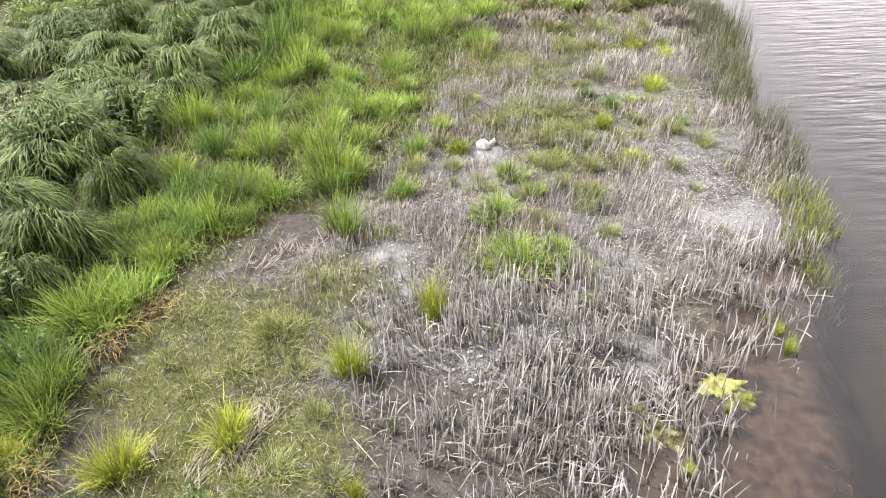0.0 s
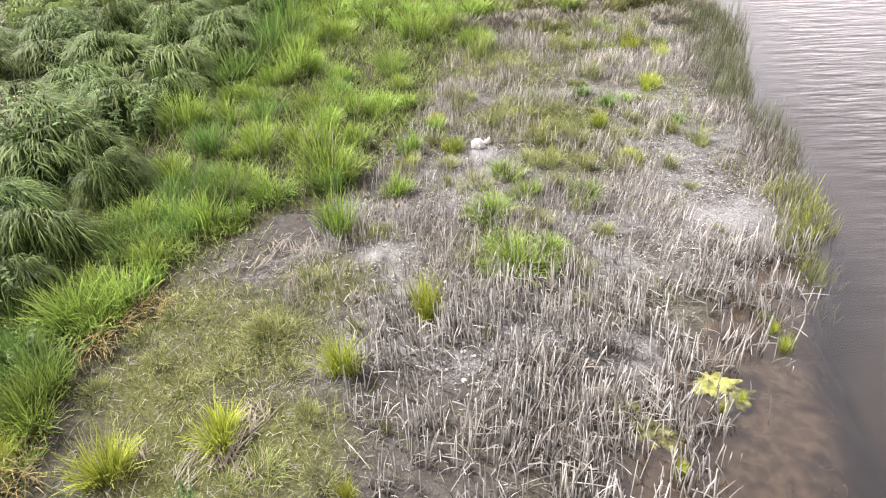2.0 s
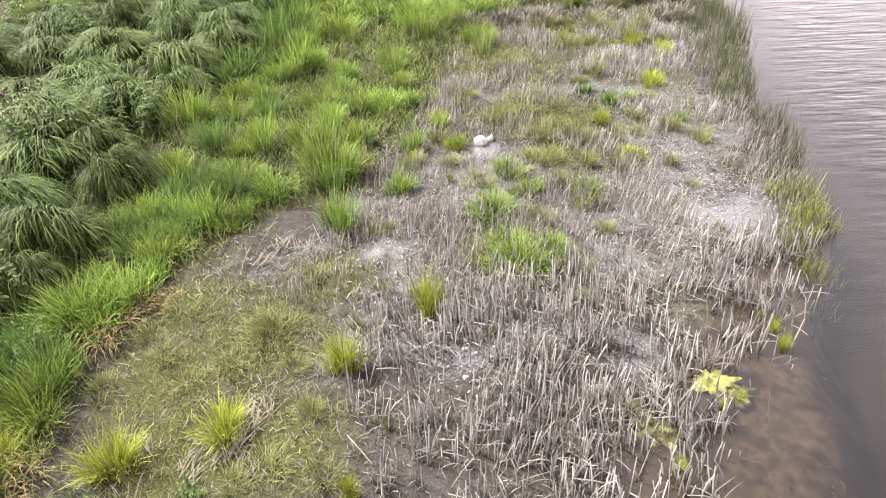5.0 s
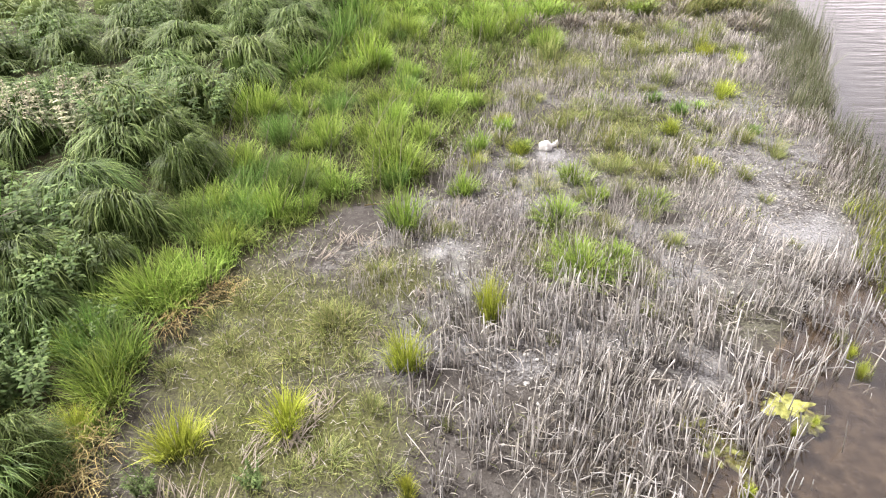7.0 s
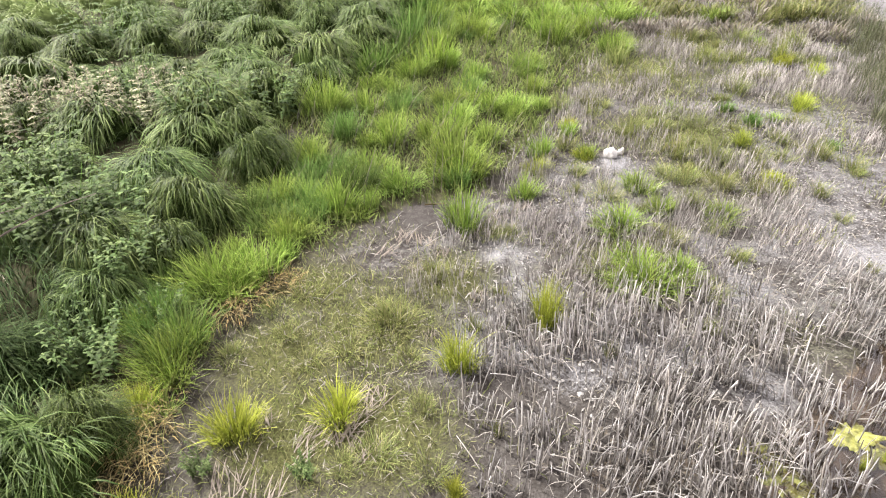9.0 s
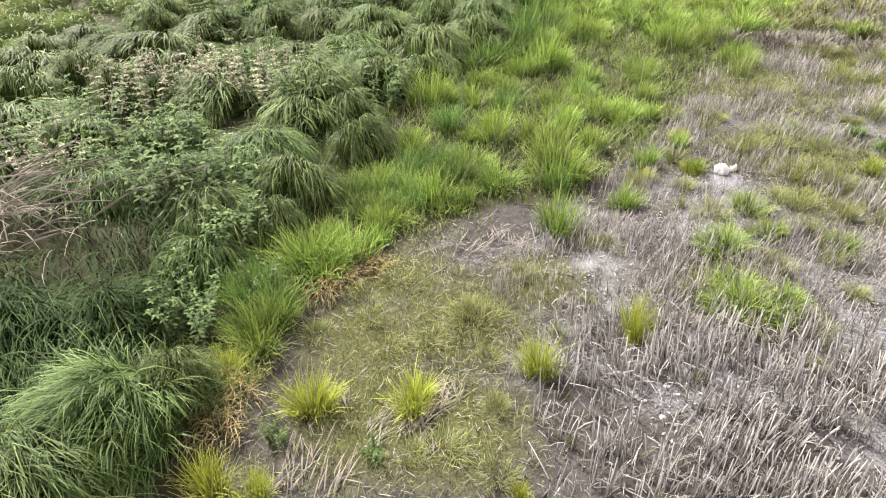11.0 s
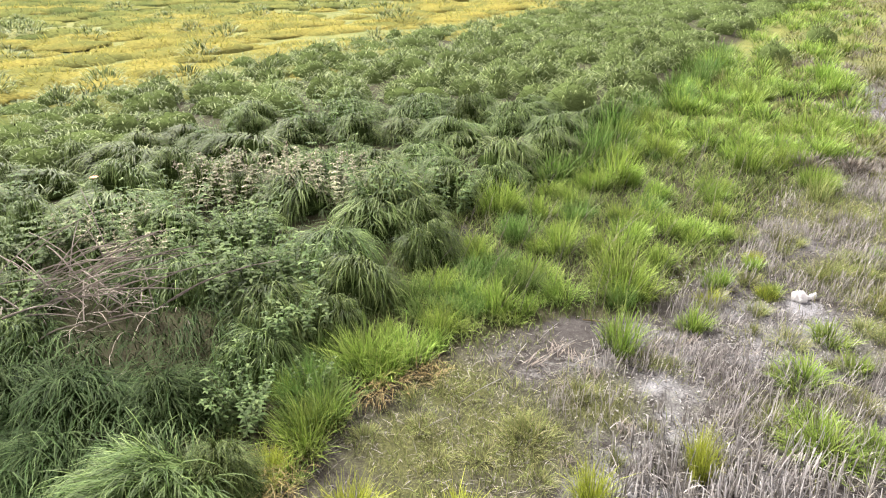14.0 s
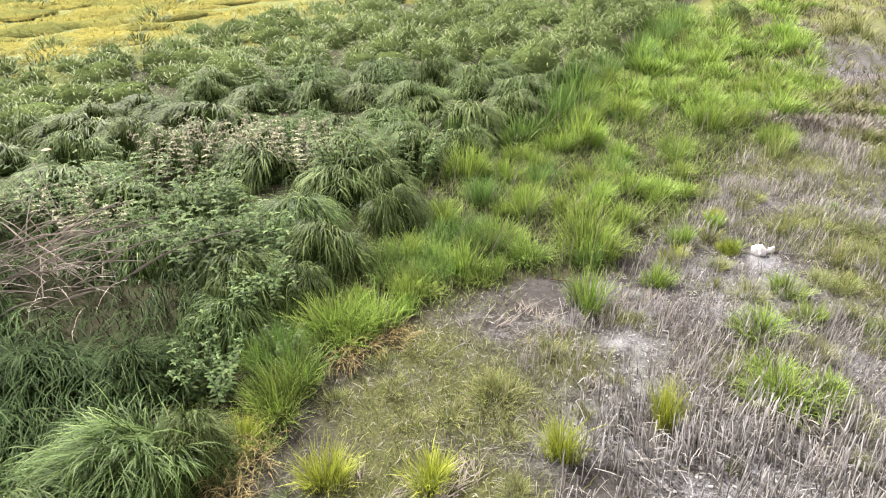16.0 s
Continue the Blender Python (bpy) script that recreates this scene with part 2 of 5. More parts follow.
def ground_material():
    m, nt, b = material("marsh_mud")
    za = nt.nodes.new("ShaderNodeVertexColor")
    za.layer_name = "cover"
    zb = nt.nodes.new("ShaderNodeVertexColor")
    zb.layer_name = "reach"
    sa, sb = nt.nodes.new("ShaderNodeSeparateColor"), nt.nodes.new("ShaderNodeSeparateColor")
    nt.links.new(za.outputs[0], sa.inputs[0])
    nt.links.new(zb.outputs[0], sb.inputs[0])
    fine = noise_of(nt, 38, 6)
    mid = noise_of(nt, 7, 5)
    big = noise_of(nt, 1.6, 4)
    mud = mix(nt, ramp(nt, mid, 0.3, 0.7), (0.032, 0.028, 0.025), (0.072, 0.066, 0.062))
    mud = mix(nt, ramp(nt, fine, 0.58, 0.78), mud, (0.13, 0.12, 0.115))
    mud = mix(nt, ramp(nt, fine, 0.42, 0.30), mud, (0.03, 0.025, 0.022))

    def edge(mask, soft=0.25):
        n = nt.nodes.new("ShaderNodeMath")
        n.operation = "MULTIPLY_ADD"
        nt.links.new(mid, n.inputs[0])
        n.inputs[1].default_value = 0.6
        n.inputs[2].default_value = -0.3
        grit = nt.nodes.new("ShaderNodeMath")
        grit.operation = "MULTIPLY_ADD"
        nt.links.new(fine, grit.inputs[0])
        grit.inputs[1].default_value = 0.7
        grit.inputs[2].default_value = -0.35
        c = nt.nodes.new("ShaderNodeMath")
        nt.links.new(mask, c.inputs[0])
        nt.links.new(grit.outputs[0], c.inputs[1])
        a = nt.nodes.new("ShaderNodeMath")
        nt.links.new(c.outputs[0], a.inputs[0])
        nt.links.new(n.outputs[0], a.inputs[1])
        return ramp(nt, a.outputs[0], 0.5 - soft, 0.5 + soft)

    crust = mix(nt, ramp(nt, fine, 0.32, 0.62), (0.095, 0.093, 0.096), (0.23, 0.228, 0.236))
    col = mix(nt, edge(sa.outputs["Red"]), mud, crust)
    moss = mix(nt, ramp(nt, fine, 0.35, 0.65), (0.042, 0.044, 0.017), (0.088, 0.090, 0.036))
    col = mix(nt, edge(sa.outputs["Blue"]), col, moss)
    soil_shade = mix(nt, fine, (0.021, 0.021, 0.011), (0.059, 0.055, 0.029))
    col = mix(nt, edge(sb.outputs["Red"]), col, soil_shade)
    field = mix(nt, ramp(nt, big, 0.35, 0.65), (0.09, 0.108, 0.03), (0.17, 0.17, 0.045))
    col = mix(nt, edge(sb.outputs["Green"]), col, field)
    silt = mix(nt, ramp(nt, mid, 0.3, 0.7), (0.034, 0.026, 0.019), (0.115, 0.089, 0.066))
    silt = mix(nt, ramp(nt, fine, 0.6, 0.75), silt, (0.19, 0.165, 0.13))
    silt = mix(nt, ramp(nt, big, 0.5, 0.64), silt, (0.023, 0.016, 0.012))
    # deep bed painted darker in place of light absorbed by the water
    silt = mix(nt, sb.outputs["Blue"], silt, (0.021, 0.018, 0.014))
    col = mix(nt, edge(sa.outputs["Green"], 0.12), col, silt)
    nt.links.new(col, b.inputs["Base Color"])
    wet = nt.nodes.new("ShaderNodeMapRange")
    nt.links.new(sa.outputs["Green"], wet.inputs["Value"])
    wet.inputs["To Min"].default_value, wet.inputs["To Max"].default_value = 0.85, 0.45
    nt.links.new(wet.outputs[0], b.inputs["Roughness"])
    b.inputs["Specular IOR Level"].default_value = 0.07
    dry = nt.nodes.new("ShaderNodeMapRange")
    nt.links.new(sa.outputs["Green"], dry.inputs["Value"])
    dry.inputs["To Min"].default_value, dry.inputs["To Max"].default_value = 1.0, 0.1
    relief = nt.nodes.new("ShaderNodeMath")
    relief.operation = "MULTIPLY"
    nt.links.new(fine, relief.inputs[0])
    nt.links.new(dry.outputs[0], relief.inputs[1])
    bump(nt, b, relief.outputs[0], 1.0, 0.025)
    return m


M_GROUND = ground_material()

m, nt, b = material("river_water")
M_WATER = m
w1 = noise_of(nt, 1.0, 3, stretch=(0.8, 4.0, 1))
w2 = noise_of(nt, 1.0, 2, stretch=(3.0, 11.0, 1))
tot = nt.nodes.new("ShaderNodeMath")
tot.operation = "MULTIPLY_ADD"
nt.links.new(w2, tot.inputs[0])
tot.inputs[1].default_value = 0.18
nt.links.new(w1, tot.inputs[2])
calm = nt.nodes.new("ShaderNodeVertexColor")
calm.layer_name = "ripple"
wave = nt.nodes.new("ShaderNodeMath")
wave.operation = "MULTIPLY"
nt.links.new(tot.outputs[0], wave.inputs[0])
nt.links.new(calm.outputs[0], wave.inputs[1])
bump(nt, b, wave.outputs[0], 0.6, 0.13)
lit = b.inputs["Normal"].links[0].from_socket
clear, gloss = nt.nodes.new("ShaderNodeBsdfTransparent"), nt.nodes.new("ShaderNodeBsdfGlossy")
clear.inputs["Color"].default_value = (0.64, 0.575, 0.50, 1)
gloss.inputs["Roughness"].default_value = 0.03
fres, both = nt.nodes.new("ShaderNodeFresnel"), nt.nodes.new("ShaderNodeMixShader")
fres.inputs["IOR"].default_value = 1.8
nt.links.new(lit, gloss.inputs["Normal"])
nt.links.new(lit, fres.inputs["Normal"])
nt.links.new(fres.outputs[0], both.inputs[0])
nt.links.new(clear.outputs[0], both.inputs[1])
nt.links.new(gloss.outputs[0], both.inputs[2])
outs = [n for n in nt.nodes if n.type == "OUTPUT_MATERIAL"]
nt.links.new(both.outputs[0], outs[0].inputs["Surface"])
nt.nodes.remove(b)

m, nt, b = material("algae")
M_ALGAE = m
nt.links.new(mix(nt, ramp(nt, noise_of(nt, 14, 5), 0.35, 0.65), (0.11, 0.115, 0.024), (0.30, 0.30, 0.075)), b.inputs["Base Color"])
bump(nt, b, noise_of(nt, 40, 4), 0.8, 0.02)
b.inputs["Roughness"].default_value = 0.5

m, nt, b = material("sunken_algae")
M_ALGAE_DARK = m
nt.links.new(mix(nt, ramp(nt, noise_of(nt, 12, 5), 0.35, 0.65), (0.055, 0.058, 0.02), (0.15, 0.155, 0.035)), b.inputs["Base Color"])
bump(nt, b, noise_of(nt, 40, 4), 0.8, 0.02)
b.inputs["Roughness"].default_value = 0.6

m, nt, b = material("bleached_wood")
M_BLEACHED = m
nt.links.new(mix(nt, noise_of(nt, 30, 4), (0.46, 0.45, 0.43), (0.66, 0.645, 0.62)), b.inputs["Base Color"])
b.inputs["Roughness"].default_value = 0.7
bump(nt, b, noise_of(nt, 60, 3), 0.4, 0.01)

m, nt, b = material("shell_white")
M_SHELL = m
geo = nt.nodes.new("ShaderNodeNewGeometry")
nt.links.new(mix(nt, geo.outputs["Random Per Island"], (0.13, 0.12, 0.108), (0.27, 0.262, 0.25)), b.inputs["Base Color"])
b.inputs["Roughness"].default_value = 0.6

# near-black stands in for the shade inside the hummocks
m, nt, b = material("core_shade")
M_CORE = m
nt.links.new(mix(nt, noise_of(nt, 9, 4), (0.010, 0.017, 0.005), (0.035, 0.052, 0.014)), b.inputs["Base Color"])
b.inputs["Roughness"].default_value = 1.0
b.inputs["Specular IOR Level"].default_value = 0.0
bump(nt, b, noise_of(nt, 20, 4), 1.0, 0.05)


# painted shade under far blades, lighter than the near cores for distance
m, nt, b = material("far_core_shade")
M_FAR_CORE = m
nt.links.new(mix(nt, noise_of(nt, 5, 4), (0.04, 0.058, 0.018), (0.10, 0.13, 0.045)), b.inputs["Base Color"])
b.inputs["Roughness"].default_value = 1.0
b.inputs["Specular IOR Level"].default_value = 0.0
bump(nt, b, noise_of(nt, 8, 4), 1.0, 0.1)


def sward_body(name, low, high):
    """Grass seen from far off: soft patches of two colours, fine relief."""
    m, nt, b = material(name)
    col = mix(nt, ramp(nt, noise_of(nt, 0.35, 5), 0.35, 0.65), low, high)
    nt.links.new(mix(nt, ramp(nt, noise_of(nt, 6, 4), 0.45, 0.8), col, tuple(0.6 * c for c in low)), b.inputs["Base Color"])
    b.inputs["Roughness"].default_value = 1.0
    b.inputs["Specular IOR Level"].default_value = 0.0
    bump(nt, b, noise_of(nt, 7, 5), 1.0, 0.12)
    return m


# the yellow body carries painted sunlight, the green one does not
M_SUNLIT_BODY = sward_body("sunlit_meadow_sward", (0.115, 0.122, 0.04), (0.235, 0.205, 0.055))
M_GREEN_BODY = sward_body("green_meadow_sward", (0.085, 0.105, 0.036), (0.17, 0.17, 0.052))


# ---- mesh helpers ----
def mesh_from(name, verts, faces, mat, uv=None):
    me = bpy.data.meshes.new(name)
    k = faces.shape[1]
    me.vertices.add(len(verts))
    me.vertices.foreach_set("co", verts.astype(np.float32).ravel())
    me.loops.add(faces.size)
    me.loops.foreach_set("vertex_index", faces.astype(np.int32).ravel())
    me.polygons.add(len(faces))
    me.polygons.foreach_set("loop_start", np.arange(0, faces.size, k, dtype=np.int32))
    if uv is not None:
        layer = me.uv_layers.new(name="UVMap")
        layer.data.foreach_set("uv", uv[faces.ravel()].astype(np.float32).ravel())
    me.update(calc_edges=True)
    me.validate()
    me.materials.append(mat)
    return me


def blades(base, az, length, width, lean0, lean1, segs=4, taper=0.9, power=1.3, leaf=False):
    """Strips from base points: az is where each leans, lean0 and lean1 its angle off the upright at root and tip, in degrees."""
    n = len(base)
    az, length, width, lean0, lean1 = (np.broadcast_to(np.asarray(a, float), n) for a in (az, length, width, lean0, lean1))
    side = np.stack([-np.sin(az), np.cos(az), np.zeros(n)], 1)
    ahead = np.stack([np.cos(az), np.sin(az), np.zeros(n)], 1)
    twist = rng.uniform(-0.7, 0.7, n)
    side = side * np.cos(twist)[:, None] + ahead * np.sin(twist)[:, None]
    p = base.astype(float).copy()
    verts = np.zeros((n, segs + 1, 2, 3))
    uv = np.zeros((n, segs + 1, 2, 2))
    for i in range(segs + 1):
        s = i / segs
        w = width * (1 - taper * s ** 1.6) * (0.75 + 0.25 * min(1, 4 * s)) / 2
        if leaf:
            w = width * (0.06 + 0.94 * math.sin(math.pi * s ** 0.75)) / 2
        verts[:, i, 0], verts[:, i, 1] = p - side * w[:, None], p + side * w[:, None]
        uv[:, i, 0], uv[:, i, 1] = (0, s), (1, s)
        a = np.radians(lean0 + (lean1 - lean0) * ((i + 0.5) / segs) ** power)
        p = p + (ahead * np.sin(a)[:, None] + np.array([0, 0, 1.0]) * np.cos(a)[:, None]) * (length / segs)[:, None]
    one = np.array([[2 * i, 2 * i + 1, 2 * i + 3, 2 * i + 2] for i in range(segs)])
    faces = (np.arange(n)[:, None, None] * (2 * segs + 2) + one[None]).reshape(-1, 4)
    return verts.reshape(-1, 3), faces, uv.reshape(-1, 2)


def joined(*sets):
    vs, fs, us, k = [], [], [], 0
    for v, f, u in sets:
        vs.append(v), fs.append(f + k), us.append(u)
        k += len(v)
    return np.concatenate(vs), np.concatenate(fs), np.concatenate(us)


def stalks(base, az, length, radius, lean0, lean1, segs=3):
    """Thin three-sided stems, open at the root."""
    n = len(base)
    az, length, radius, lean0, lean1 = (np.broadcast_to(np.asarray(a, float), n) for a in (az, length, radius, lean0, lean1))
    ahead = np.stack([np.cos(az), np.sin(az), np.zeros(n)], 1)
    side = np.stack([-np.sin(az), np.cos(az), np.zeros(n)], 1)
    p = base.astype(float).copy()
    verts = np.zeros((n, segs + 1, 3, 3))
    uv = np.zeros((n, segs + 1, 3, 2))
    for i in range(segs + 1):
        s = i / segs
        a = np.radians(lean0 + (lean1 - lean0) * s)
        out = ahead * np.cos(a)[:, None] - np.array([0, 0, 1.0]) * np.sin(a)[:, None]
        for k in range(3):
            c, d = math.cos(k * 2.0944), math.sin(k * 2.0944)
            verts[:, i, k] = p + (side * c + out * d) * (radius * (1 - 0.45 * s))[:, None]
            uv[:, i, k] = (k / 3, s)
        p = p + (ahead * np.sin(a)[:, None] + np.array([0, 0, 1.0]) * np.cos(a)[:, None]) * (length / segs)[:, None]
    one = np.array([[3 * i + k, 3 * i + (k + 1) % 3, 3 * i + 3 + (k + 1) % 3, 3 * i + 3 + k] for i in range(segs) for k in range(3)])
    faces = (np.arange(n)[:, None, None] * (3 * segs + 3) + one[None]).reshape(-1, 4)
    return verts.reshape(-1, 3), faces, uv.reshape(-1, 2)


def part(name, made, mat, parent=None, label=""):
    ob = new(name, mesh_from(name, *made[:2], mat, made[2] if len(made) > 2 else None))
    ob.parent = parent
    return tagged(ob, label) if label else ob


def place(x, y, turn=0.0, scale=1.0, tall=None, sink=0.0, deep=1.0):
    return Matrix.Translation((x, y, float(height(x, y)) - sink)) @ Matrix.Rotation(turn, 4, "Z") @ Matrix.Diagonal((scale, scale * deep, tall or scale, 1))


def repeat(models, i, m):
    """One more of a kind at the pose m; the model itself is used first."""
    src = models[i % len(models)]
    if "used" in src:
        ob = copy_thing(src, m)
    else:
        ob, src["used"] = src, 1
    ob.matrix_basis = m
    return ob


# ---- ground, water ----
def graded(lo, hi, fine, far):
    near = list(np.arange(lo, hi + fine / 2, fine))
    d, up, down = fine, [], []
    a, b2 = hi, lo
    while a < far:
        d *= 1.13
        a, b2 = a + d, b2 - d
        up.append(a), down.append(b2)
    return np.array(down[::-1] + near + up)


GX, GY = graded(-6.0, 6.0, 0.092, 2500), graded(3.2, 12.5, 0.092, 2500)
gx, gy = np.meshgrid(GX, GY, indexing="ij")
gx, gy = gx.ravel(), gy.ravel()
gz = height(gx, gy)
nx, ny = len(GX), len(GY)
ii, jj = np.meshgrid(np.arange(nx - 1), np.arange(ny - 1), indexing="ij")
q = (ii * ny + jj).ravel()
ground_faces = np.stack([q, q + ny, q + ny + 1, q + 1], 1)
ground = new("ground", mesh_from("ground", np.stack([gx, gy, gz], 1), ground_faces, M_GROUND))
tagged(ground, "grey-brown marsh mud with pale dry crust and thin moss", "ground", kind="structure")
ground.data.polygons.foreach_set("use_smooth", np.ones(len(ground_faces), bool))

# spots of pale dry crust: x, y, radius
PALE = [(-0.79, 8.03, 0.5), (0.85, 10.4, 0.9), (4.0, 8.5, 1.2), (3.7, 10.0, 1.1), (3.5, 11.4, 0.9), (-0.45, 7.3, 0.5), (0.05, 6.6, 0.35),
        (0.15, 5.6, 0.3), (4.8, 15.8, 1.2), (4.6, 8.9, 0.9), (1.75, 8.6, 0.6), (1.4, 6.3, 0.4), (2.2, 7.7, 0.6), (-1.0, 11.4, 0.4), (4.6, 13.5, 1.2), (0.3, 9.4, 0.6)]
# thin moss and short lawn: x, y, radius
MOSS = [(-2.3, 6.3, 1.1), (-3.1, 5.7, 1.0), (-1.7, 4.7, 0.9), (-2.6, 4.6, 1.0), (-1.5, 7.4, 0.7), (-3.2, 6.9, 0.8), (1.0, 8.0, 0.8), (1.9, 12.6, 1.2), (1.5, 16.0, 1.6), (3.2, 18.5, 2.0), (2.2, 10.9, 0.7)]


# bare patches: hard pale crust, and dark wet mud, whose first spot darkens a hollow by the dry stems
CRUST = [(-0.8, 8.0, 0.36), (-0.62, 7.6, 0.25), (-0.45, 7.2, 0.25), (-0.3, 6.95, 0.2), (0.5, 10.0, 0.3), (0.95, 10.4, 0.5), (0.75, 11.1, 0.4), (4.4, 8.7, 0.5), (0.2, 5.8, 0.25)]
MUD_AND_HOLLOW = [(-7.6, 5.6, 0.6), (-2.25, 9.0, 0.45), (1.3, 21.2, 0.9), (3.0, 24.0, 0.7), (-0.6, 5.5, 0.3), (-5.4, 11.4, 0.5)]


def spots(x, y, rows):
    out = np.zeros_like(x)
    for a, b2, r in rows:
        out = np.maximum(out, np.exp(-((x - a) ** 2 + (y - b2) ** 2) / (r * r)))
    return out


def zones(x, y):
    """Shares of pale crust, wet silt, moss, dark thicket ground with painted shade, and meadow at a point of the plan.
    """
    out = x - bank(y)
    land = out < 0
    marsh = step(0, 0.5, x - greenline(y))
    pale = np.maximum(0.5 * spots(x, y, PALE) + 0.4 * vnoise(x, y, 0.3, 15) - 0.12, 0.38 * vnoise(x, y, 0.8, 11) + 0.32 * vnoise(x, y, 0.25, 12)) * marsh * step(0.1, -0.6, out) * step(4.9, 6.0, y)
    wet = np.maximum(step(-0.7, 0.1, out), 0.42 * step(1.4, 0.2, np.hypot((x - 1.2) / 2.0, (y - 4.6) / 1.1)))
    moss = np.maximum(spots(x, y, MOSS) * 0.9, 0.45 * vnoise(x, y, 1.1, 14)) * land
    pale = np.maximum(pale, spots(x, y, CRUST) * (0.3 + 0.8 * vnoise(x, y, 0.16, 16)))
    dark = spots(x, y, MUD_AND_HOLLOW)
    wet, pale, moss = np.maximum(wet, 0.3 * dark), pale * (1 - dark), moss * (1 - dark)
    green = step(0.4, -0.4, x - greenline(y)) * (1 - dark)
    moss = np.maximum(moss, 0.8 * green)
    soil_shade = step(-0.6, 0.2, thicket(y) - x)
    # the dark ground colour also paints shade between tufts of the green band
    soil_shade = np.maximum(soil_shade, 0.8 * green)
    far = np.maximum(step(-1, 1.5, meadow(y) - x), 0.7 * step(22, 45, y) * land * step(-0.5, 0.5, x - thicket(y)))
    soil_shade = soil_shade * (1 - np.minimum(far, step(22, 45, y)))
    sand = step(38, 60, y) * step(-3.5, -1.5, out)
    pale, far, moss, wet = np.maximum(pale, sand), far * (1 - sand), moss * (1 - sand), wet * (1 - sand)
    return pale, wet, moss, soil_shade, far


pale, wet, moss, soil_shade, far = zones(gx, gy)
one = np.ones_like(gx)
for key, chans in (("cover", (pale, wet, moss, one)), ("reach", (soil_shade, far, step(-0.18, -0.6, gz), one))):
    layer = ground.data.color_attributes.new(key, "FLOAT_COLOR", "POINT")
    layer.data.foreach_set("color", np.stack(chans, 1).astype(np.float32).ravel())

wx, wy = graded(1.0, 12.0, 0.5, 2500), graded(0.0, 24.0, 0.5, 2500)
wx = wx[wx > -60]
ax, ay = np.meshgrid(wx, wy, indexing="ij")
ii, jj = np.meshgrid(np.arange(len(wx) - 1), np.arange(len(wy) - 1), indexing="ij")
q = (ii * len(wy) + jj).ravel()
wf = np.stack([q, q + len(wy), q + len(wy) + 1, q + 1], 1)
cx, cy = ax.ravel()[wf].mean(1), ay.ravel()[wf].mean(1)
wf = wf[cx > bank(cy) - 3.0 - 0.05 * np.abs(cy)]
water = new("water", mesh_from("water", np.stack([ax.ravel(), ay.ravel(), np.full(ax.size, WATER_LEVEL)], 1), wf, M_WATER))
tagged(water, "calm brown river water with fine ripples, pale with sky", "water", kind="structure")
water.visible_shadow = False
reach = step(0.0, 1.6, ax.ravel() - np.maximum(bank(ay.ravel()) + 0.2, np.interp(ay.ravel(), SHELF_Y, SHELF_X)))
rip = 0.06 + 0.94 * reach * (0.5 + 0.5 * step(5, 12, ay.ravel()))
layer = water.data.color_attributes.new("ripple", "FLOAT_COLOR", "POINT")
layer.data.foreach_set("color", np.stack([rip, rip, rip, np.ones_like(rip)], 1).astype(np.float32).ravel())


# ---- grass tufts ----
def tuft(n, mat, fine=1.0, spread=1.0, dead=0.2, segs=3):
    """A tuft about 1 m wide and 1 m tall before scaling: green blades fanned from close crowns, and dead ones round the foot."""
    ob = new("grass_tuft")
    k = 9
    ca, cr, ch = rng.random(k) * 6.28, 0.36 * np.sqrt(rng.random(k)), rng.uniform(0.72, 1.08, k)
    own = rng.integers(0, k, n)
    rr, th = 0.17 * np.sqrt(rng.random(n)) * spread, rng.random(n) * 6.28
    bx, by = cr[own] * np.cos(ca[own]) + rr * np.cos(th), cr[own] * np.sin(ca[own]) + rr * np.sin(th)
    base = np.stack([bx, by, np.full(n, -0.03)], 1)
    out = np.clip(np.hypot(bx, by) / 0.45, 0, 1)
    az = np.arctan2(by, bx) + rng.normal(0, 0.8, n)
    lean = 2 + 16 * out + rng.normal(0, 7, n)
    tall = ch[own] * (1.08 - 0.45 * out ** 2)
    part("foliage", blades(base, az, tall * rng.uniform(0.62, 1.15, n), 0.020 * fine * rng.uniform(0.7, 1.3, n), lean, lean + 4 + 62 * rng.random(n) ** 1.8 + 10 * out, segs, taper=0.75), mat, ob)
    k = max(8, int(n * dead))
    rr, th = rng.uniform(0.15, 0.5, k), rng.random(k) * 2 * np.pi
    base = np.stack([rr * np.cos(th), rr * np.sin(th), np.full(k, 0.0)], 1)
    part("dead_foliage", blades(base, th + rng.normal(0, 0.5, k), rng.uniform(0.2, 0.5, k), 0.012 * fine, rng.uniform(35, 70, k), rng.uniform(75, 110, k), 2), M_STRAW, ob, "dry straw-coloured blades")
    return ob


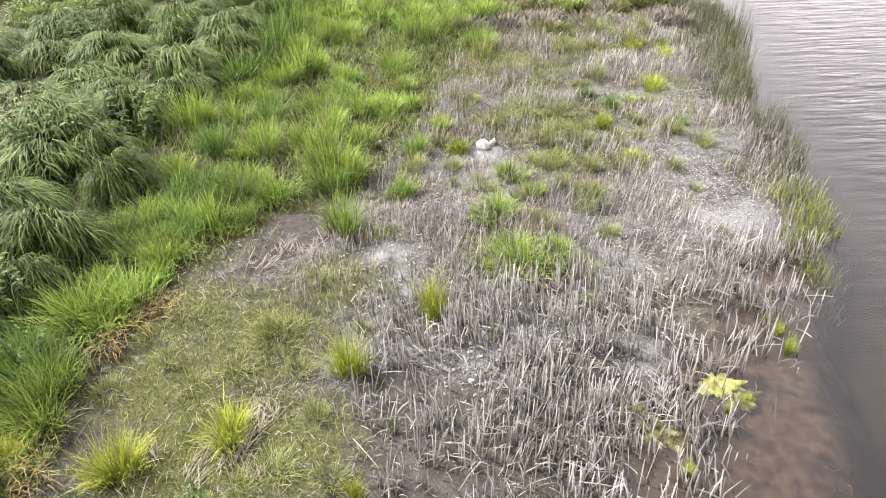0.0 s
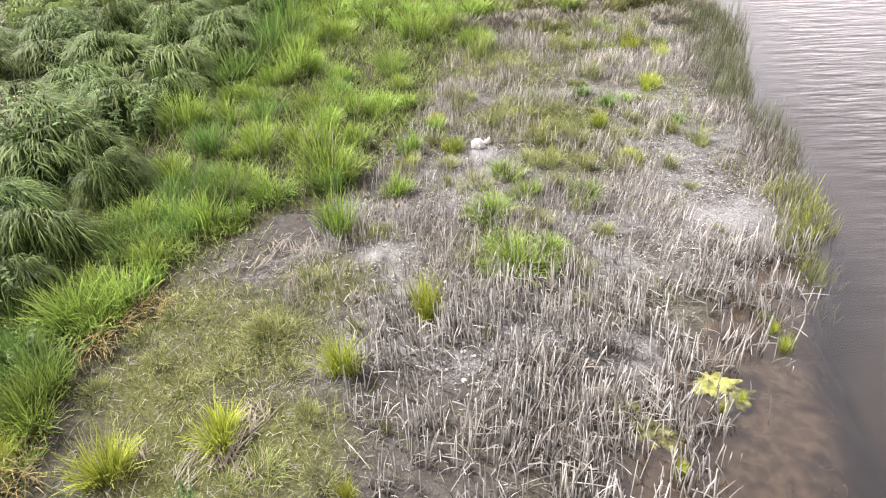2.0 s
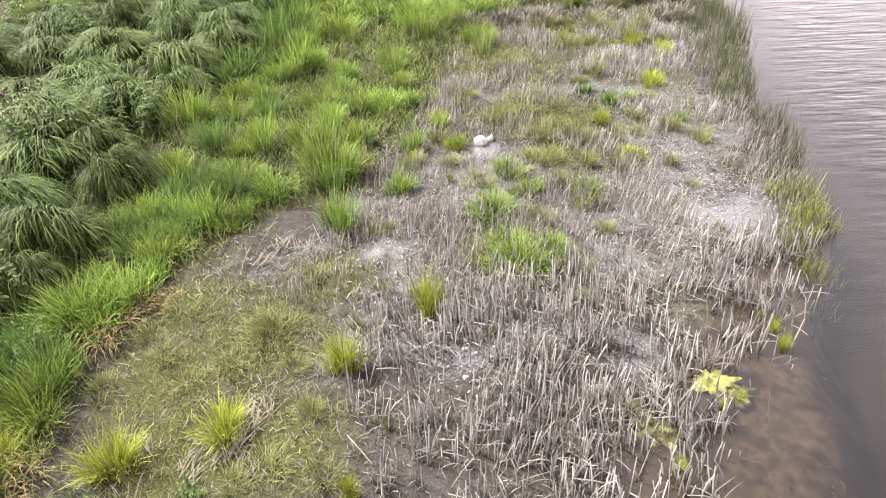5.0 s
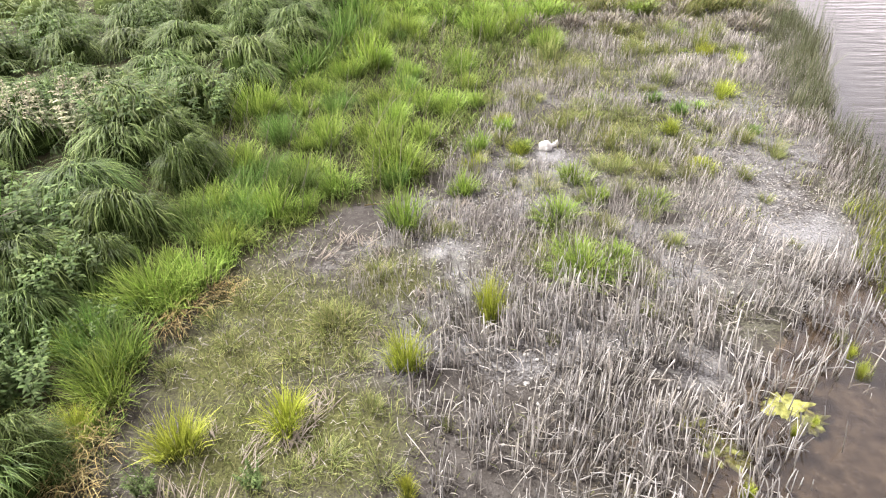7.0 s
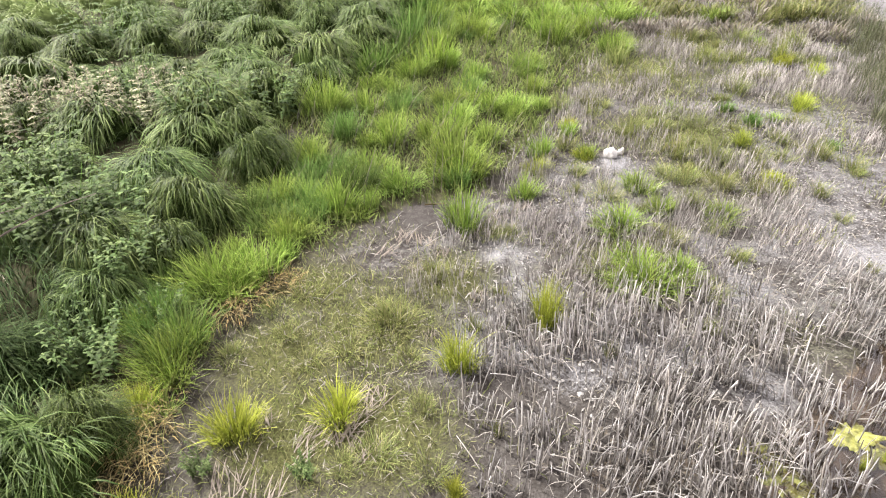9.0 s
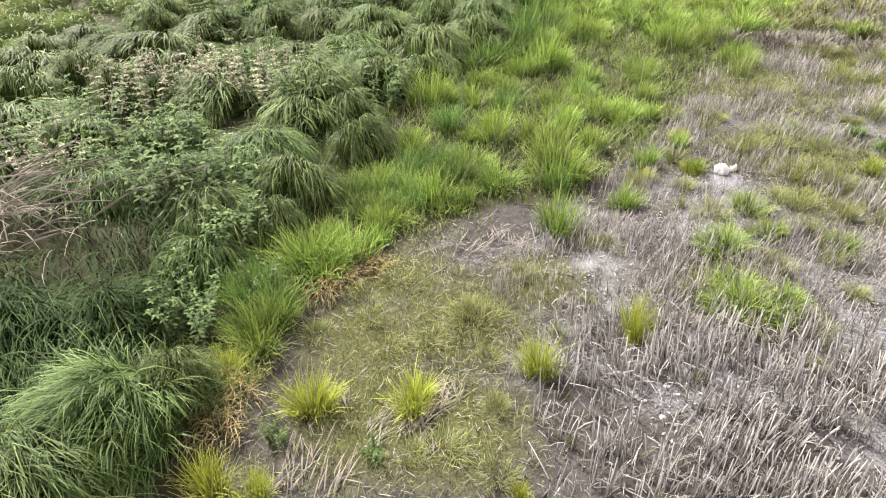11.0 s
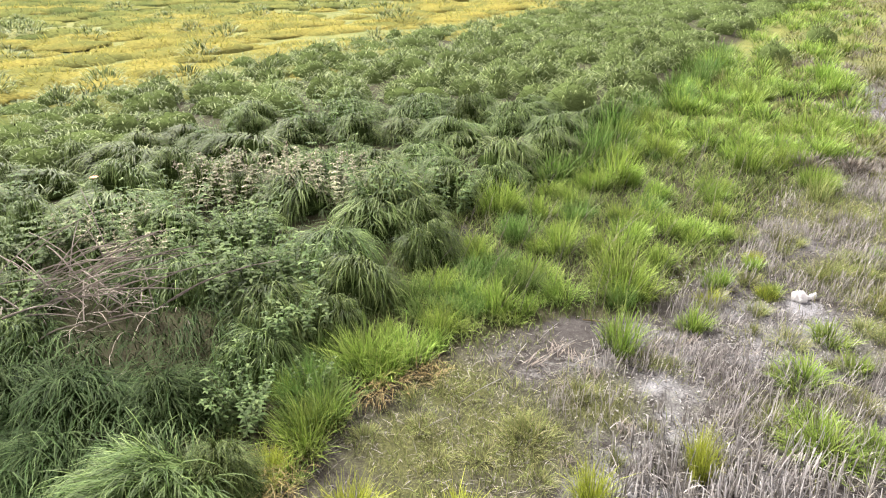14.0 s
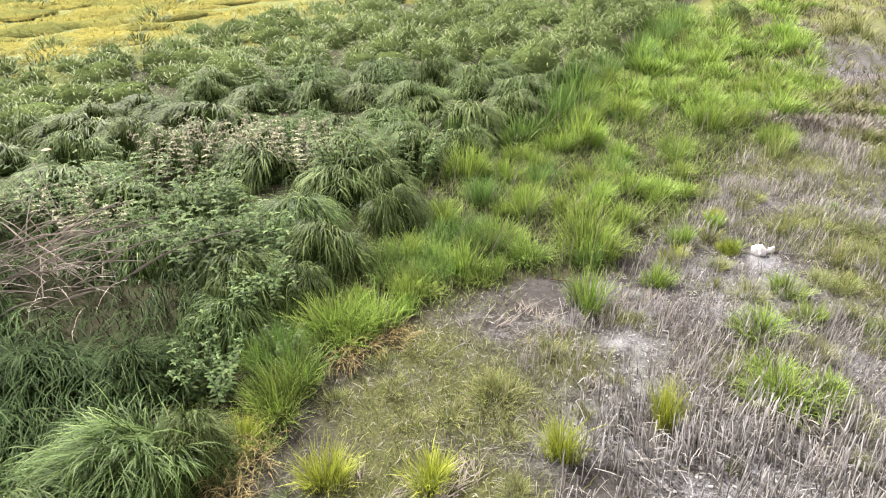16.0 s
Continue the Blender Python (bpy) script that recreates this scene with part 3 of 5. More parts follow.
# tufts: x, y, radius, height
YELLOW = [
    (-3.15, 4.42, 0.36, 0.36),
    (-3.52, 3.25, 0.34, 0.34), (-3.17, 3.3, 0.2, 0.3),
    (-0.89, 4.11, 0.14, 0.16), (2.15, 4.30, 0.08, 0.16), (-4.24, 4.49, 0.24, 0.31), (-2.2, 4.82, 0.32, 0.34), (2.83, 5.04, 0.04, 0.16), (3.05, 5.16, 0.05, 0.16),
    (-1.09, 5.72, 0.28, 0.44), (3.85, 5.93, 0.09, 0.23), (3.81, 6.20, 0.08, 0.20), (-0.20, 6.62, 0.26, 0.52), 
]
GREEN_NEAR = [
    (-4.24, 5.15, 0.42, 0.48), (-4.25, 5.6, 0.29, 0.4), (-4.07, 4.64, 0.18, 0.23), (-4.43, 6.70, 0.60, 0.62), (-4.06, 7.13, 0.38, 0.62), (1.05, 7.57, 0.48, 0.36), (1.50, 7.81, 0.27, 0.28),
    (0.87, 8.06, 0.28, 0.24), (-3.96, 8.24, 0.44, 0.33), (-1.50, 8.67, 0.34, 0.68), (-3.49, 8.89, 0.34, 0.59), (0.78, 8.92, 0.39, 0.35), (-3.96, 9.01, 0.28, 0.45),
    (-4.58, 9.05, 0.43, 0.49), (-3.03, 9.11, 0.23, 0.36), (2.28, 9.38, 0.30, 0.23), (1.41, 9.48, 0.25, 0.27), (-0.66, 9.73, 0.27, 0.35), (-2.73, 9.80, 0.43, 0.38),
    (1.12, 10.24, 0.31, 0.30), (-3.42, 10.34, 0.40, 0.44),
]
GREEN_MID = [
    (-1.89, 10.43, 0.61, 0.83), (-4.50, 10.43, 0.37, 0.48), (-0.51, 11.19, 0.26, 0.52), (0.31, 11.36, 0.21, 0.28), (-3.29, 11.56, 0.49, 0.68), (-1.52, 11.64, 0.32, 0.51),
    (-2.53, 11.74, 0.38, 0.62), (-0.04, 12.29, 0.22, 0.30), (-5.03, 12.77, 0.52, 0.84), (-1.08, 13.26, 0.36, 0.45), (-1.67, 13.32, 0.48, 0.52), (-2.51, 13.40, 0.43, 0.55),
    (-3.85, 14.19, 0.46, 0.46), (-3.69, 15.25, 0.49, 0.63), (-2.22, 15.27, 0.41, 0.52), (-3.00, 15.96, 0.43, 0.55), (1.03, 17.47, 0.50, 0.72), (-0.52, 18.19, 0.52, 1.00),
    (0.17, 18.91, 0.41, 0.67), (-4.19, 19.53, 0.52, 0.84), (-1.11, 16.15, 0.50, 0.50), (-2.80, 18.77, 0.66, 0.71), (-2.16, 20.44, 0.7, 0.50), (3.86, 20.81, 0.5, 0.45), (-1.02, 21.59, 0.56, 0.71), (2.38, 23.8, 0.5, 0.6), (1.51, 23.9, 0.55, 0.65), (-3.2, 34.0, 1.0, 0.95), (-1.1, 27.6, 0.85, 0.85), (-1.85, 21.4, 0.75, 0.75), (-3.6, 21.2, 0.7, 0.8),
]
DEEP = [
    (-4.75, 5.85, 0.42, 0.55), (-4.5, 5.3, 0.3, 0.4), (-4.83, 8.59, 0.42, 0.47), (-4.15, 11.63, 0.45, 0.60), (4.59, 12.11, 0.16, 0.21),
    (3.47, 13.09, 0.23, 0.27), (3.03, 13.78, 0.20, 0.27),
]
OLIVE_NEAR = [
    (-1.98, 6.26, 0.38, 0.30), (-2.05, 6.4, 0.3, 0.26),
    (-1.98, 4.21, 0.17, 0.16), (-1.13, 4.30, 0.20, 0.19), (-1.70, 4.39, 0.26, 0.16), (-0.56, 4.88, 0.09, 0.20), (-1.38, 5.06, 0.15, 0.21), (-3.71, 5.49, 0.21, 0.19),
    (-2.80, 5.53, 0.20, 0.18), (-1.67, 5.73, 0.20, 0.16), (-2.39, 5.86, 0.27, 0.16), (-3.20, 5.99, 0.21, 0.16), (0.56, 6.18, 0.10, 0.23), (-3.54, 6.40, 0.22, 0.20),
    (-1.01, 6.41, 0.12, 0.30), (3.80, 6.41, 0.08, 0.24), (1.72, 6.74, 0.14, 0.23), (-3.26, 6.80, 0.23, 0.17), (-0.78, 7.12, 0.13, 0.16), (-1.73, 7.42, 0.23, 0.21),
    (1.71, 7.46, 0.32, 0.24), (0.54, 7.80, 0.29, 0.30), (2.33, 8.26, 0.21, 0.25), (3.95, 8.29, 0.11, 0.16), (-1.15, 8.49, 0.25, 0.23), (-0.74, 8.54, 0.21, 0.16),
]
OLIVE_MID = [
    (2.46, 12.90, 0.41, 0.2), (1.71, 13.28, 0.42, 0.2),
    (1.46, 8.62, 0.25, 0.23), (2.11, 8.99, 0.18, 0.19), (3.97, 9.56, 0.15, 0.18), (1.86, 9.82, 0.23, 0.23), (0.58, 9.92, 0.33, 0.16), (2.92, 10.24, 0.20, 0.32),
    (2.43, 10.38, 0.25, 0.29), (1.61, 10.67, 0.30, 0.22), (3.19, 11.17, 0.15, 0.19), (2.49, 11.53, 0.30, 0.36), (1.84, 11.64, 0.40, 0.37), (1.08, 12.60, 0.43, 0.33),
    (-0.27, 13.48, 0.30, 0.36), (0.45, 13.73, 0.37, 0.34), (3.41, 14.81, 0.37, 0.38), (1.57, 15.41, 0.41, 0.37), (3.14, 16.95, 0.45, 0.41), (4.76, 17.22, 0.31, 0.76),
    (5.44, 18.15, 0.33, 0.53), (4.13, 18.34, 0.41, 0.49), (2.78, 18.53, 0.49, 0.45), (5.25, 20.58, 0.46, 0.55), (2.27, 21.06, 0.55, 0.50),
]

LABELS = {
    "green": "bright green grass tuft with upright fine blades on mud",
    "yellow": "yellow-green grass tuft glowing on the grey marsh",
    "olive": "small sparse olive grass tuft among dead reed litter",
    "deep": "deep green grass tuft at the thicket edge",
}
KINDS = {"green": (M_GREEN, 265, 1.2, 0.06), "yellow": (M_YELLOW, 420, 0.68, 0.1), "olive": (M_OLIVE, 210, 0.7, 0.2), "deep": (M_DEEP, 260, 1.2, 0.07)}


def plant(rows, kind, divide=False):
    mat, n, fine, dead = KINDS[kind]
    split = []
    for x, y, r, h in rows:
        if not divide or r < 0.45:
            split.append((x, y, r, h))
            continue
        for k in range(3):
            a = k * 2.094 + rng.uniform(-0.4, 0.4)
            split.append((x + 0.5 * r * math.cos(a), y + 0.5 * r * math.sin(a), 0.52 * r, h * rng.uniform(0.8, 1.05)))
    far = min(row[1] for row in rows) > 13
    wide, narrow = ([row for row in split if (row[2] > 0.4 and not far) == big] for big in (True, False))
    for group, count, width in ((wide, 2 * n, 0.62 * fine), (narrow, int(0.7 * n) if far else n, fine * (1.3 if far else 1.0))):
        models = [tuft(count, mat, width, 1.0, dead, 2 if far else 3) for _ in range(min(3, len(group)))]
        for i, (x, y, r, h) in enumerate(group):
            ob = repeat(models, i, place(x, y, rng.random() * 6.28, r * 1.75, h * (1.25 if kind == "yellow" else 1.0)))
            tagged(ob, LABELS[kind], "grass tuft", kind + " grass tufts", "thing")


for rows, kind in ((GREEN_NEAR, "green"), (GREEN_MID, "green"), (YELLOW, "yellow"), (OLIVE_NEAR, "olive"), (OLIVE_MID, "olive"), (DEEP, "deep")):
    plant(rows, kind, kind == "olive")


# smaller tufts that fill the band between the thicket and the mud
for kind, count in (("green", 46), ("deep", 20)):
    fill = []
    while len(fill) < count:
        y = 5.5 + 17 * rng.random()
        a, b3 = float(thicket(y)) + 0.2, float(greenline(y)) - 0.1
        if b3 - a < 0.2:
            continue
        x = rng.uniform(a, b3)
        s = rng.uniform(0.2, 0.36) * (1 + 0.02 * y)
        fill.append((x, y, s, s * rng.uniform(1.0, 1.5)))
    plant(fill, kind)


# rounder tufts further up the band
for kind, count in (("green", 24), ("olive", 12)):
    fill = []
    for _ in range(count):
        y = 16 + 30 * rng.random() ** 1.4
        a, b3 = float(thicket(y)) + 0.3, float(greenline(y)) + (0.6 if kind != "olive" else 4.5)
        s = rng.uniform(0.35, 0.62) * (1 + 0.008 * y)
        fill.append((a + (b3 - a) * rng.random(), y, s, s * rng.uniform(1.1, 1.5)))
    plant(fill, kind)


# small tufts over the open marsh
for kind, count in (("olive", 72), ("yellow", 10), ("green", 6)):
    fill = []
    while len(fill) < count:
        y = 8 + 13 * rng.random() ** 0.8
        x = rng.uniform(float(greenline(y)) + 0.4, float(bank(y)) - 1.4)
        if float(vnoise(x, y, 1.6, 61)) < 0.42 or spots(np.array([x]), np.array([y]), CRUST)[0] > 0.3:
            continue
        s = rng.uniform(0.12, 0.26) * (1 + 0.012 * y)
        fill.append((x, y, s, s * rng.uniform(0.7, 1.2)))
    plant(fill, kind)


# deep green tufts along the thicket's foot, further up
plant([(float(thicket(y)) + rng.uniform(-0.5, 0.7), y, rng.uniform(0.5, 0.8), rng.uniform(0.8, 1.2)) for y in np.linspace(15.5, 38, 24)], "deep")


# ---- grass mounds of the thicket ----
def mound(n, width=0.02, segs=5, mat=M_CANARY, reach=(0.3, 0.6), wind=1.0, loose=0.24, hang=(140, 178), power=0.72):
    """A hummock 2 m across and 1 m high before scaling: a core coloured dark for inner shade, with long blades arching
    over it.
    """
    ob = new("grass_mound")
    bm = bmesh.new()
    bmesh.ops.create_icosphere(bm, subdivisions=3, radius=1.0)
    for v in bm.verts:
        f = 0.62 + 0.22 * noise.noise(v.co * 2.2 + Vector((rng.random() * 0.05, 0, 0)))
        v.co = Vector((v.co.x * f, v.co.y * f, max(-0.15, v.co.z * 0.86 * f)))
    me = bpy.data.meshes.new("shaded_core")
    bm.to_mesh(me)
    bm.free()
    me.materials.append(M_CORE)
    core = new("shaded_core", me)
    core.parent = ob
    tagged(core, "dark hummock core, shade among the blades painted in")
    m = 13
    k = n // m
    th, lift = rng.random(k) * 2 * np.pi, rng.random(k) ** 0.6
    turn = rng.normal(0, 0.35, k)
    tall = rng.uniform(0.6, 1.25, k)
    droop = rng.uniform(*hang, k)
    th, lift, turn, tall, droop = (np.repeat(a, m) for a in (th, lift, turn, tall, droop))
    n = len(th)
    th, lift = th + rng.normal(0, 0.06, n), np.clip(lift + rng.normal(0, 0.035, n), 0, 1)
    el = np.arcsin(lift)
    rr = 0.66 * np.cos(el)
    base = np.stack([rr * np.cos(th), rr * np.sin(th), 0.70 * np.sin(el) - 0.08], 1)
    dx, dy = np.cos(th) * rr + 0.22 * wind, np.sin(th) * rr - 0.42 * wind
    az = np.arctan2(dy, dx) + turn + rng.normal(0, loose, n)
    lean = 4 + 34 * (rr / 0.66) ** 2 + rng.normal(0, 9, n)
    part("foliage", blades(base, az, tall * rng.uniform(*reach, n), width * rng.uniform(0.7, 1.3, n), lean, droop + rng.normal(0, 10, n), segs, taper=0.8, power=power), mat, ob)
    return ob


# hummocks: x, y, radius, height of the crest
MOUNDS = [(-4.9, 2.55, 0.85, 1.05), (-4.7, 3.4, 0.85, 1.12), (-4.5, 4.1, 0.5, 0.85), (-6.9, 4.2, 0.85, 0.8), (-5.9, 4.75, 0.65, 0.78), (-7.7, 3.9, 0.9, 0.8), (-6.2, 3.4, 0.7, 0.7),
          (-6.25, 6.95, 0.78, 0.98), (-5.65, 8.3, 0.75, 1.0), (-5.3, 10.05, 0.62, 1.0), (-6.3, 12.9, 0.85, 1.1), (-9.0, 10.9, 1.0, 1.15), (-8.7, 8.95, 0.85, 0.95), (-14.5, 11.1, 1.1, 1.1), (-13.7, 13.2, 0.9, 0.9),
          (-5.75, 6.1, 0.6, 0.75), (-6.0, 15.3, 1.0, 1.2), (-11.9, 8.6, 1.3, 1.0), (-5.7, 18.7, 1.0, 1.1), (-6.6, 9.0, 0.8, 0.95), (-6.9, 10.6, 0.9, 1.0), (-7.4, 7.9, 0.7, 0.85),
          (-5.3, 16.9, 0.85, 1.1), (-4.8, 21.5, 0.9, 1.1), (-7.9, 12.5, 0.9, 1.05), (-5.45, 7.3, 0.55, 0.8), (-6.15, 11.2, 0.7, 0.95), (-5.5, 14.0, 0.7, 1.0), (1.3, 44.3, 1.2, 1.7), (-0.75, 36.9, 1.1, 1.5), (-22.2, 23.9, 1.0, 1.2), (-18.1, 23.6, 1.1, 1.2)]
# places kept clear of mounds: dry stems, gaps with litter
CLEAR = [(-8.2, 5.5, 1.1), (-9.0, 5.9, 0.6), (-5.2, 11.5, 0.6), (-5.1, 5.1, 0.4), (-6.7, 5.6, 0.9)]

near_models = [mound(1200, 0.018, 4, M_CANARY, (0.42, 0.85), 1.1, 0.3) for _ in range(4)]
dark_models = [mound(1500, 0.0145, 5, M_DARK_SHADED, (0.35, 0.7), 1.5, 0.42, (95, 165), 1.0) for _ in range(2)]
mid_models = [mound(760, 0.022, 3, M_MID, (0.4, 0.75), 1.0, 0.3) for _ in range(4)]
front_models = [mound(2400, 0.0125, 5, M_CANARY, (0.32, 0.66), 1.5, 0.45, (95, 165), 1.0) for _ in range(2)]
taken = [(x, y, r) for x, y, r, h in MOUNDS]
spare = []
gy_now = 1.5
while gy_now < 280:
    gap = 1.25 + 0.3 * float(step(7, 12, gy_now)) + max(0, gy_now - 24) * 0.035
    for x in np.arange(float(meadow(gy_now)) - 1, float(thicket(gy_now)) - 0.3, gap):
        px, py = x + rng.uniform(-0.4, 0.4) * gap, gy_now + rng.uniform(-0.4, 0.4) * gap
        if any(math.hypot(px - a, py - b2) < 0.6 * r + 0.4 for a, b2, r in taken + CLEAR):
            continue
        if px > float(thicket(py)) - 0.45:
            continue
        spare.append((px, py, gap * rng.choice([0.4, 0.5, 0.58, 0.7]) * rng.uniform(0.85, 1.1), rng.uniform(0.6, 1.25) * (0.75 + 0.6 * float(vnoise(px, py, 4.0, 51)))))
    gy_now += gap * 0.85
rows = [(*r, True) for r in MOUNDS] + [(*r, False) for r in spare]
far_rows = []
for i, (x, y, r, h, known) in enumerate(rows):
    d = math.hypot(x, y)
    if d > 23 or x < -16:
        far_rows.append((x, y, r * 1.1, h * (1.15 if x > -16 else 0.9)))
        continue
    models = front_models if known and x > -5 and y < 4.5 else dark_models if known and y < 5.2 and x < -5.5 else near_models if d < 11.5 else mid_models
    crest = max(0.45, (h - float(height(x, y)) + 0.08) / 0.92)
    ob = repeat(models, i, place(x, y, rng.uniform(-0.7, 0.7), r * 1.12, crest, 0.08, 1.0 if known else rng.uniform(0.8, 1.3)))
    tagged(ob, "hummock of long grey-green grass arching over and drooping", "grass mound", "grass mounds of the thicket", "thing")


def many(rows, n, width, length, seed_mat, name, label, lean1=(90, 150), segs=3, kind="stuff"):
    """Far hummocks joined in one mesh."""
    rows = np.array(rows)
    k = len(rows)
    th = rng.random((k, n)) * 2 * np.pi
    el = np.arcsin(rng.random((k, n)) ** 0.8)
    rr = 0.85 * np.cos(el)
    z0 = height(rows[:, 0], rows[:, 1])
    x = rows[:, 0:1] + rr * np.cos(th) * rows[:, 2:3]
    y = rows[:, 1:2] + rr * np.sin(th) * rows[:, 2:3]
    z = z0[:, None] + (0.68 * np.sin(el) - 0.1) * rows[:, 3:4]
    base = np.stack([x.ravel(), y.ravel(), z.ravel()], 1)
    az = (th + rng.normal(0, 0.4, th.shape)).ravel()
    lean = 5 + 40 * (rr / 0.85).ravel() ** 2
    big = np.repeat(rows[:, 3], n)
    made = blades(base, az, big * rng.uniform(*length, k * n), width * np.repeat(0.7 + np.hypot(rows[:, 0], rows[:, 1]) / 70, n) * rng.uniform(0.7, 1.3, k * n), lean, rng.uniform(*lean1, k * n), segs, power=1.0)
    ob = part(name, made, seed_mat)
    return tagged(ob, label, "grass", kind=kind)


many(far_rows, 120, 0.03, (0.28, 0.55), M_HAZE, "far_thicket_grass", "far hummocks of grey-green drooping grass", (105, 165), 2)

def far_mass(rows):
    """The rounded bodies under the far hummocks, joined."""
    a = np.arange(9) / 9 * 2 * np.pi
    rings = [(1.05, -0.2), (0.98, 0.2), (0.78, 0.46), (0.42, 0.62), (0.05, 0.68)]
    one = np.concatenate([np.stack([r * np.cos(a), r * np.sin(a), np.full(9, z)], 1) for r, z in rings])
    f = np.array([[9 * i + j, 9 * i + (j + 1) % 9, 9 * i + 9 + (j + 1) % 9, 9 * i + 9 + j] for i in range(4) for j in range(9)])
    rows = np.array(rows)
    k = len(rows)
    z0 = height(rows[:, 0], rows[:, 1])
    v = one[None] * np.stack([rows[:, 2] * 0.7, rows[:, 2] * 0.7, rows[:, 3] * 0.85], 1)[:, None] * rng.uniform(0.85, 1.1, (k, len(one), 1))
    v = v + np.stack([rows[:, 0], rows[:, 1], z0], 1)[:, None]
    return v.reshape(-1, 3), (np.arange(k)[:, None, None] * len(one) + f[None]).reshape(-1, 4)


# these bodies colour in the shaded sides of the far hummocks
tagged(part("far_thicket_roots", far_mass(far_rows), M_FAR_CORE), "dark cores under the far hummocks, shade between blades painted in", "grass", kind="stuff")

# long grass that closes the gaps between the mounds, coloured dark as their shade
px, py = rng.uniform(-13, -3.0, 10000), rng.uniform(2.0, 22, 10000)
ok = (px < thicket(py) - 0.1) & (np.hypot(px + 5.95, py - 3.9) > 0.6)
px, py = px[ok], py[ok]
n = len(px)
tagged(part("thicket_grass", blades(np.stack([px, py, height(px, py)], 1), rng.normal(-0.9, 1.1, n), rng.uniform(0.2, 0.45, n), 0.016, rng.uniform(5, 40, n), rng.uniform(80, 150, n), 3, power=1.0), M_DARK_SHADED), "long drooping grass between the hummocks, darkened for the shade there", "grass", kind="stuff")

# matted long grass down the near slope of the thicket; the dark part carries painted shade
for count, mat, label in ((5200, M_DARK_SHADED, "dark matted grass down the thicket's slope, shade painted in"), (3600, M_CANARY, "pale-tipped long grass fallen over the thicket's slope")):
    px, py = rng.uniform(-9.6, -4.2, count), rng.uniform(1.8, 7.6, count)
    ok = (px < thicket(py) - 0.25) & ((mat is M_DARK_SHADED) | (px > -5.6) & (py < 4.6)) & (np.hypot((px + 8.3) / 0.9, (py - 5.6) / 0.45) > 1) & (vnoise(px, py, 0.45, 71) > 0.3)
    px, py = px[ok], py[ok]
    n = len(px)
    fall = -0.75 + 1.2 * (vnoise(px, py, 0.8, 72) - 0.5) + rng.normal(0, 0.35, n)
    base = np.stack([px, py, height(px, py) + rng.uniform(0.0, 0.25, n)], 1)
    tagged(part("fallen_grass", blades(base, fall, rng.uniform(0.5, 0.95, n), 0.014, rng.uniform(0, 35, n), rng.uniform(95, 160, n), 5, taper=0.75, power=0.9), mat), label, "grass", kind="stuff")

# ---- meadow beyond the thicket ----
k = 3200
d = 16 + 330 * rng.random(k) ** 2.5
a = rng.uniform(radians(88), radians(172), k)
fx, fy = d * np.cos(a), d * np.sin(a)
ok = (fx < meadow(fy) + 1) & (fy > 2)
fx, fy, d = fx[ok], fy[ok], d[ok]
size = (0.6 + d * 0.022) * rng.uniform(0.6, 1.3, len(fx))
into = meadow(fy) - fx
# hummocks near the meadow's edge get the sunlight painted in as yellow
sunlit = 0.6 * vnoise(fx, fy, 9, 21) + 0.55 * np.exp(-((into - 9) / 12) ** 2) + 0.4 * rng.random(len(fx)) > 0.68
far_field = np.stack([fx, fy, size, 0.35 * size * rng.uniform(0.5, 1.2, len(fx))], 1)
many(far_field[sunlit], 38, 0.06, (0.35, 0.75), M_SUNLIT_MEADOW, "meadow_grass", "meadow grass in soft hummocks, sunlight painted on as yellow", (50, 110), 1)
many(far_field[~sunlit], 32, 0.06, (0.35, 0.75), M_FAR, "far_grass", "green meadow grass in soft hummocks", (50, 110), 1)

for rows, mat, name, label in ((far_field[sunlit], M_SUNLIT_BODY, "meadow_sward", "soft meadow hummocks with sunlight coloured in as yellow"), (far_field[~sunlit], M_GREEN_BODY, "far_sward", "soft olive-green hummocks of the far meadow")):
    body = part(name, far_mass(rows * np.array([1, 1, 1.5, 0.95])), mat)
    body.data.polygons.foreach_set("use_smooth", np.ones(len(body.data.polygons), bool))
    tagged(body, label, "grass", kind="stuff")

k = 90
hy = 14 + 110 * rng.random(k) ** 1.3
hx = meadow(hy) - 45 * rng.random(k) ** 1.4
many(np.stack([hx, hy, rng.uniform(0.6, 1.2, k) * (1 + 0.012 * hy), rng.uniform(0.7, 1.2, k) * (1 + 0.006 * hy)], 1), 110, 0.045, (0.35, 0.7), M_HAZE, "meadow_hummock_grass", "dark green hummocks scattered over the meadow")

# ---- far marsh strip and its tussocks ----
def far_strip(k, near, side):
    y = near + 240 * rng.random(k) ** 3
    x = thicket(y) + (bank(y) - 0.6 - thicket(y)) * side(rng.random(k))
    return np.stack([x, y, 0.28 + 0.011 * y, rng.uniform(0.14, 0.32, k) * (1 + 0.014 * y)], 1)


many(far_strip(200, 20, lambda s: 0.5 * s ** 1.3), 130, 0.035, (0.8, 1.4), M_GREEN, "far_tussock_grass", "far bright green grass tussocks", (30, 80), 2)
many(far_strip(480, 21, lambda s: 0.15 + 0.85 * s), 50, 0.04, (0.6, 1.1), M_OLIVE, "far_marsh_grass", "far olive and straw marsh grass", (40, 90), 2)
many(far_strip(220, 19, lambda s: 0.3 + 0.7 * s), 44, 0.035, (0.6, 1.1), M_STRAW, "far_dead_grass", "far dry straw-coloured marsh grass", (40, 90), 2)


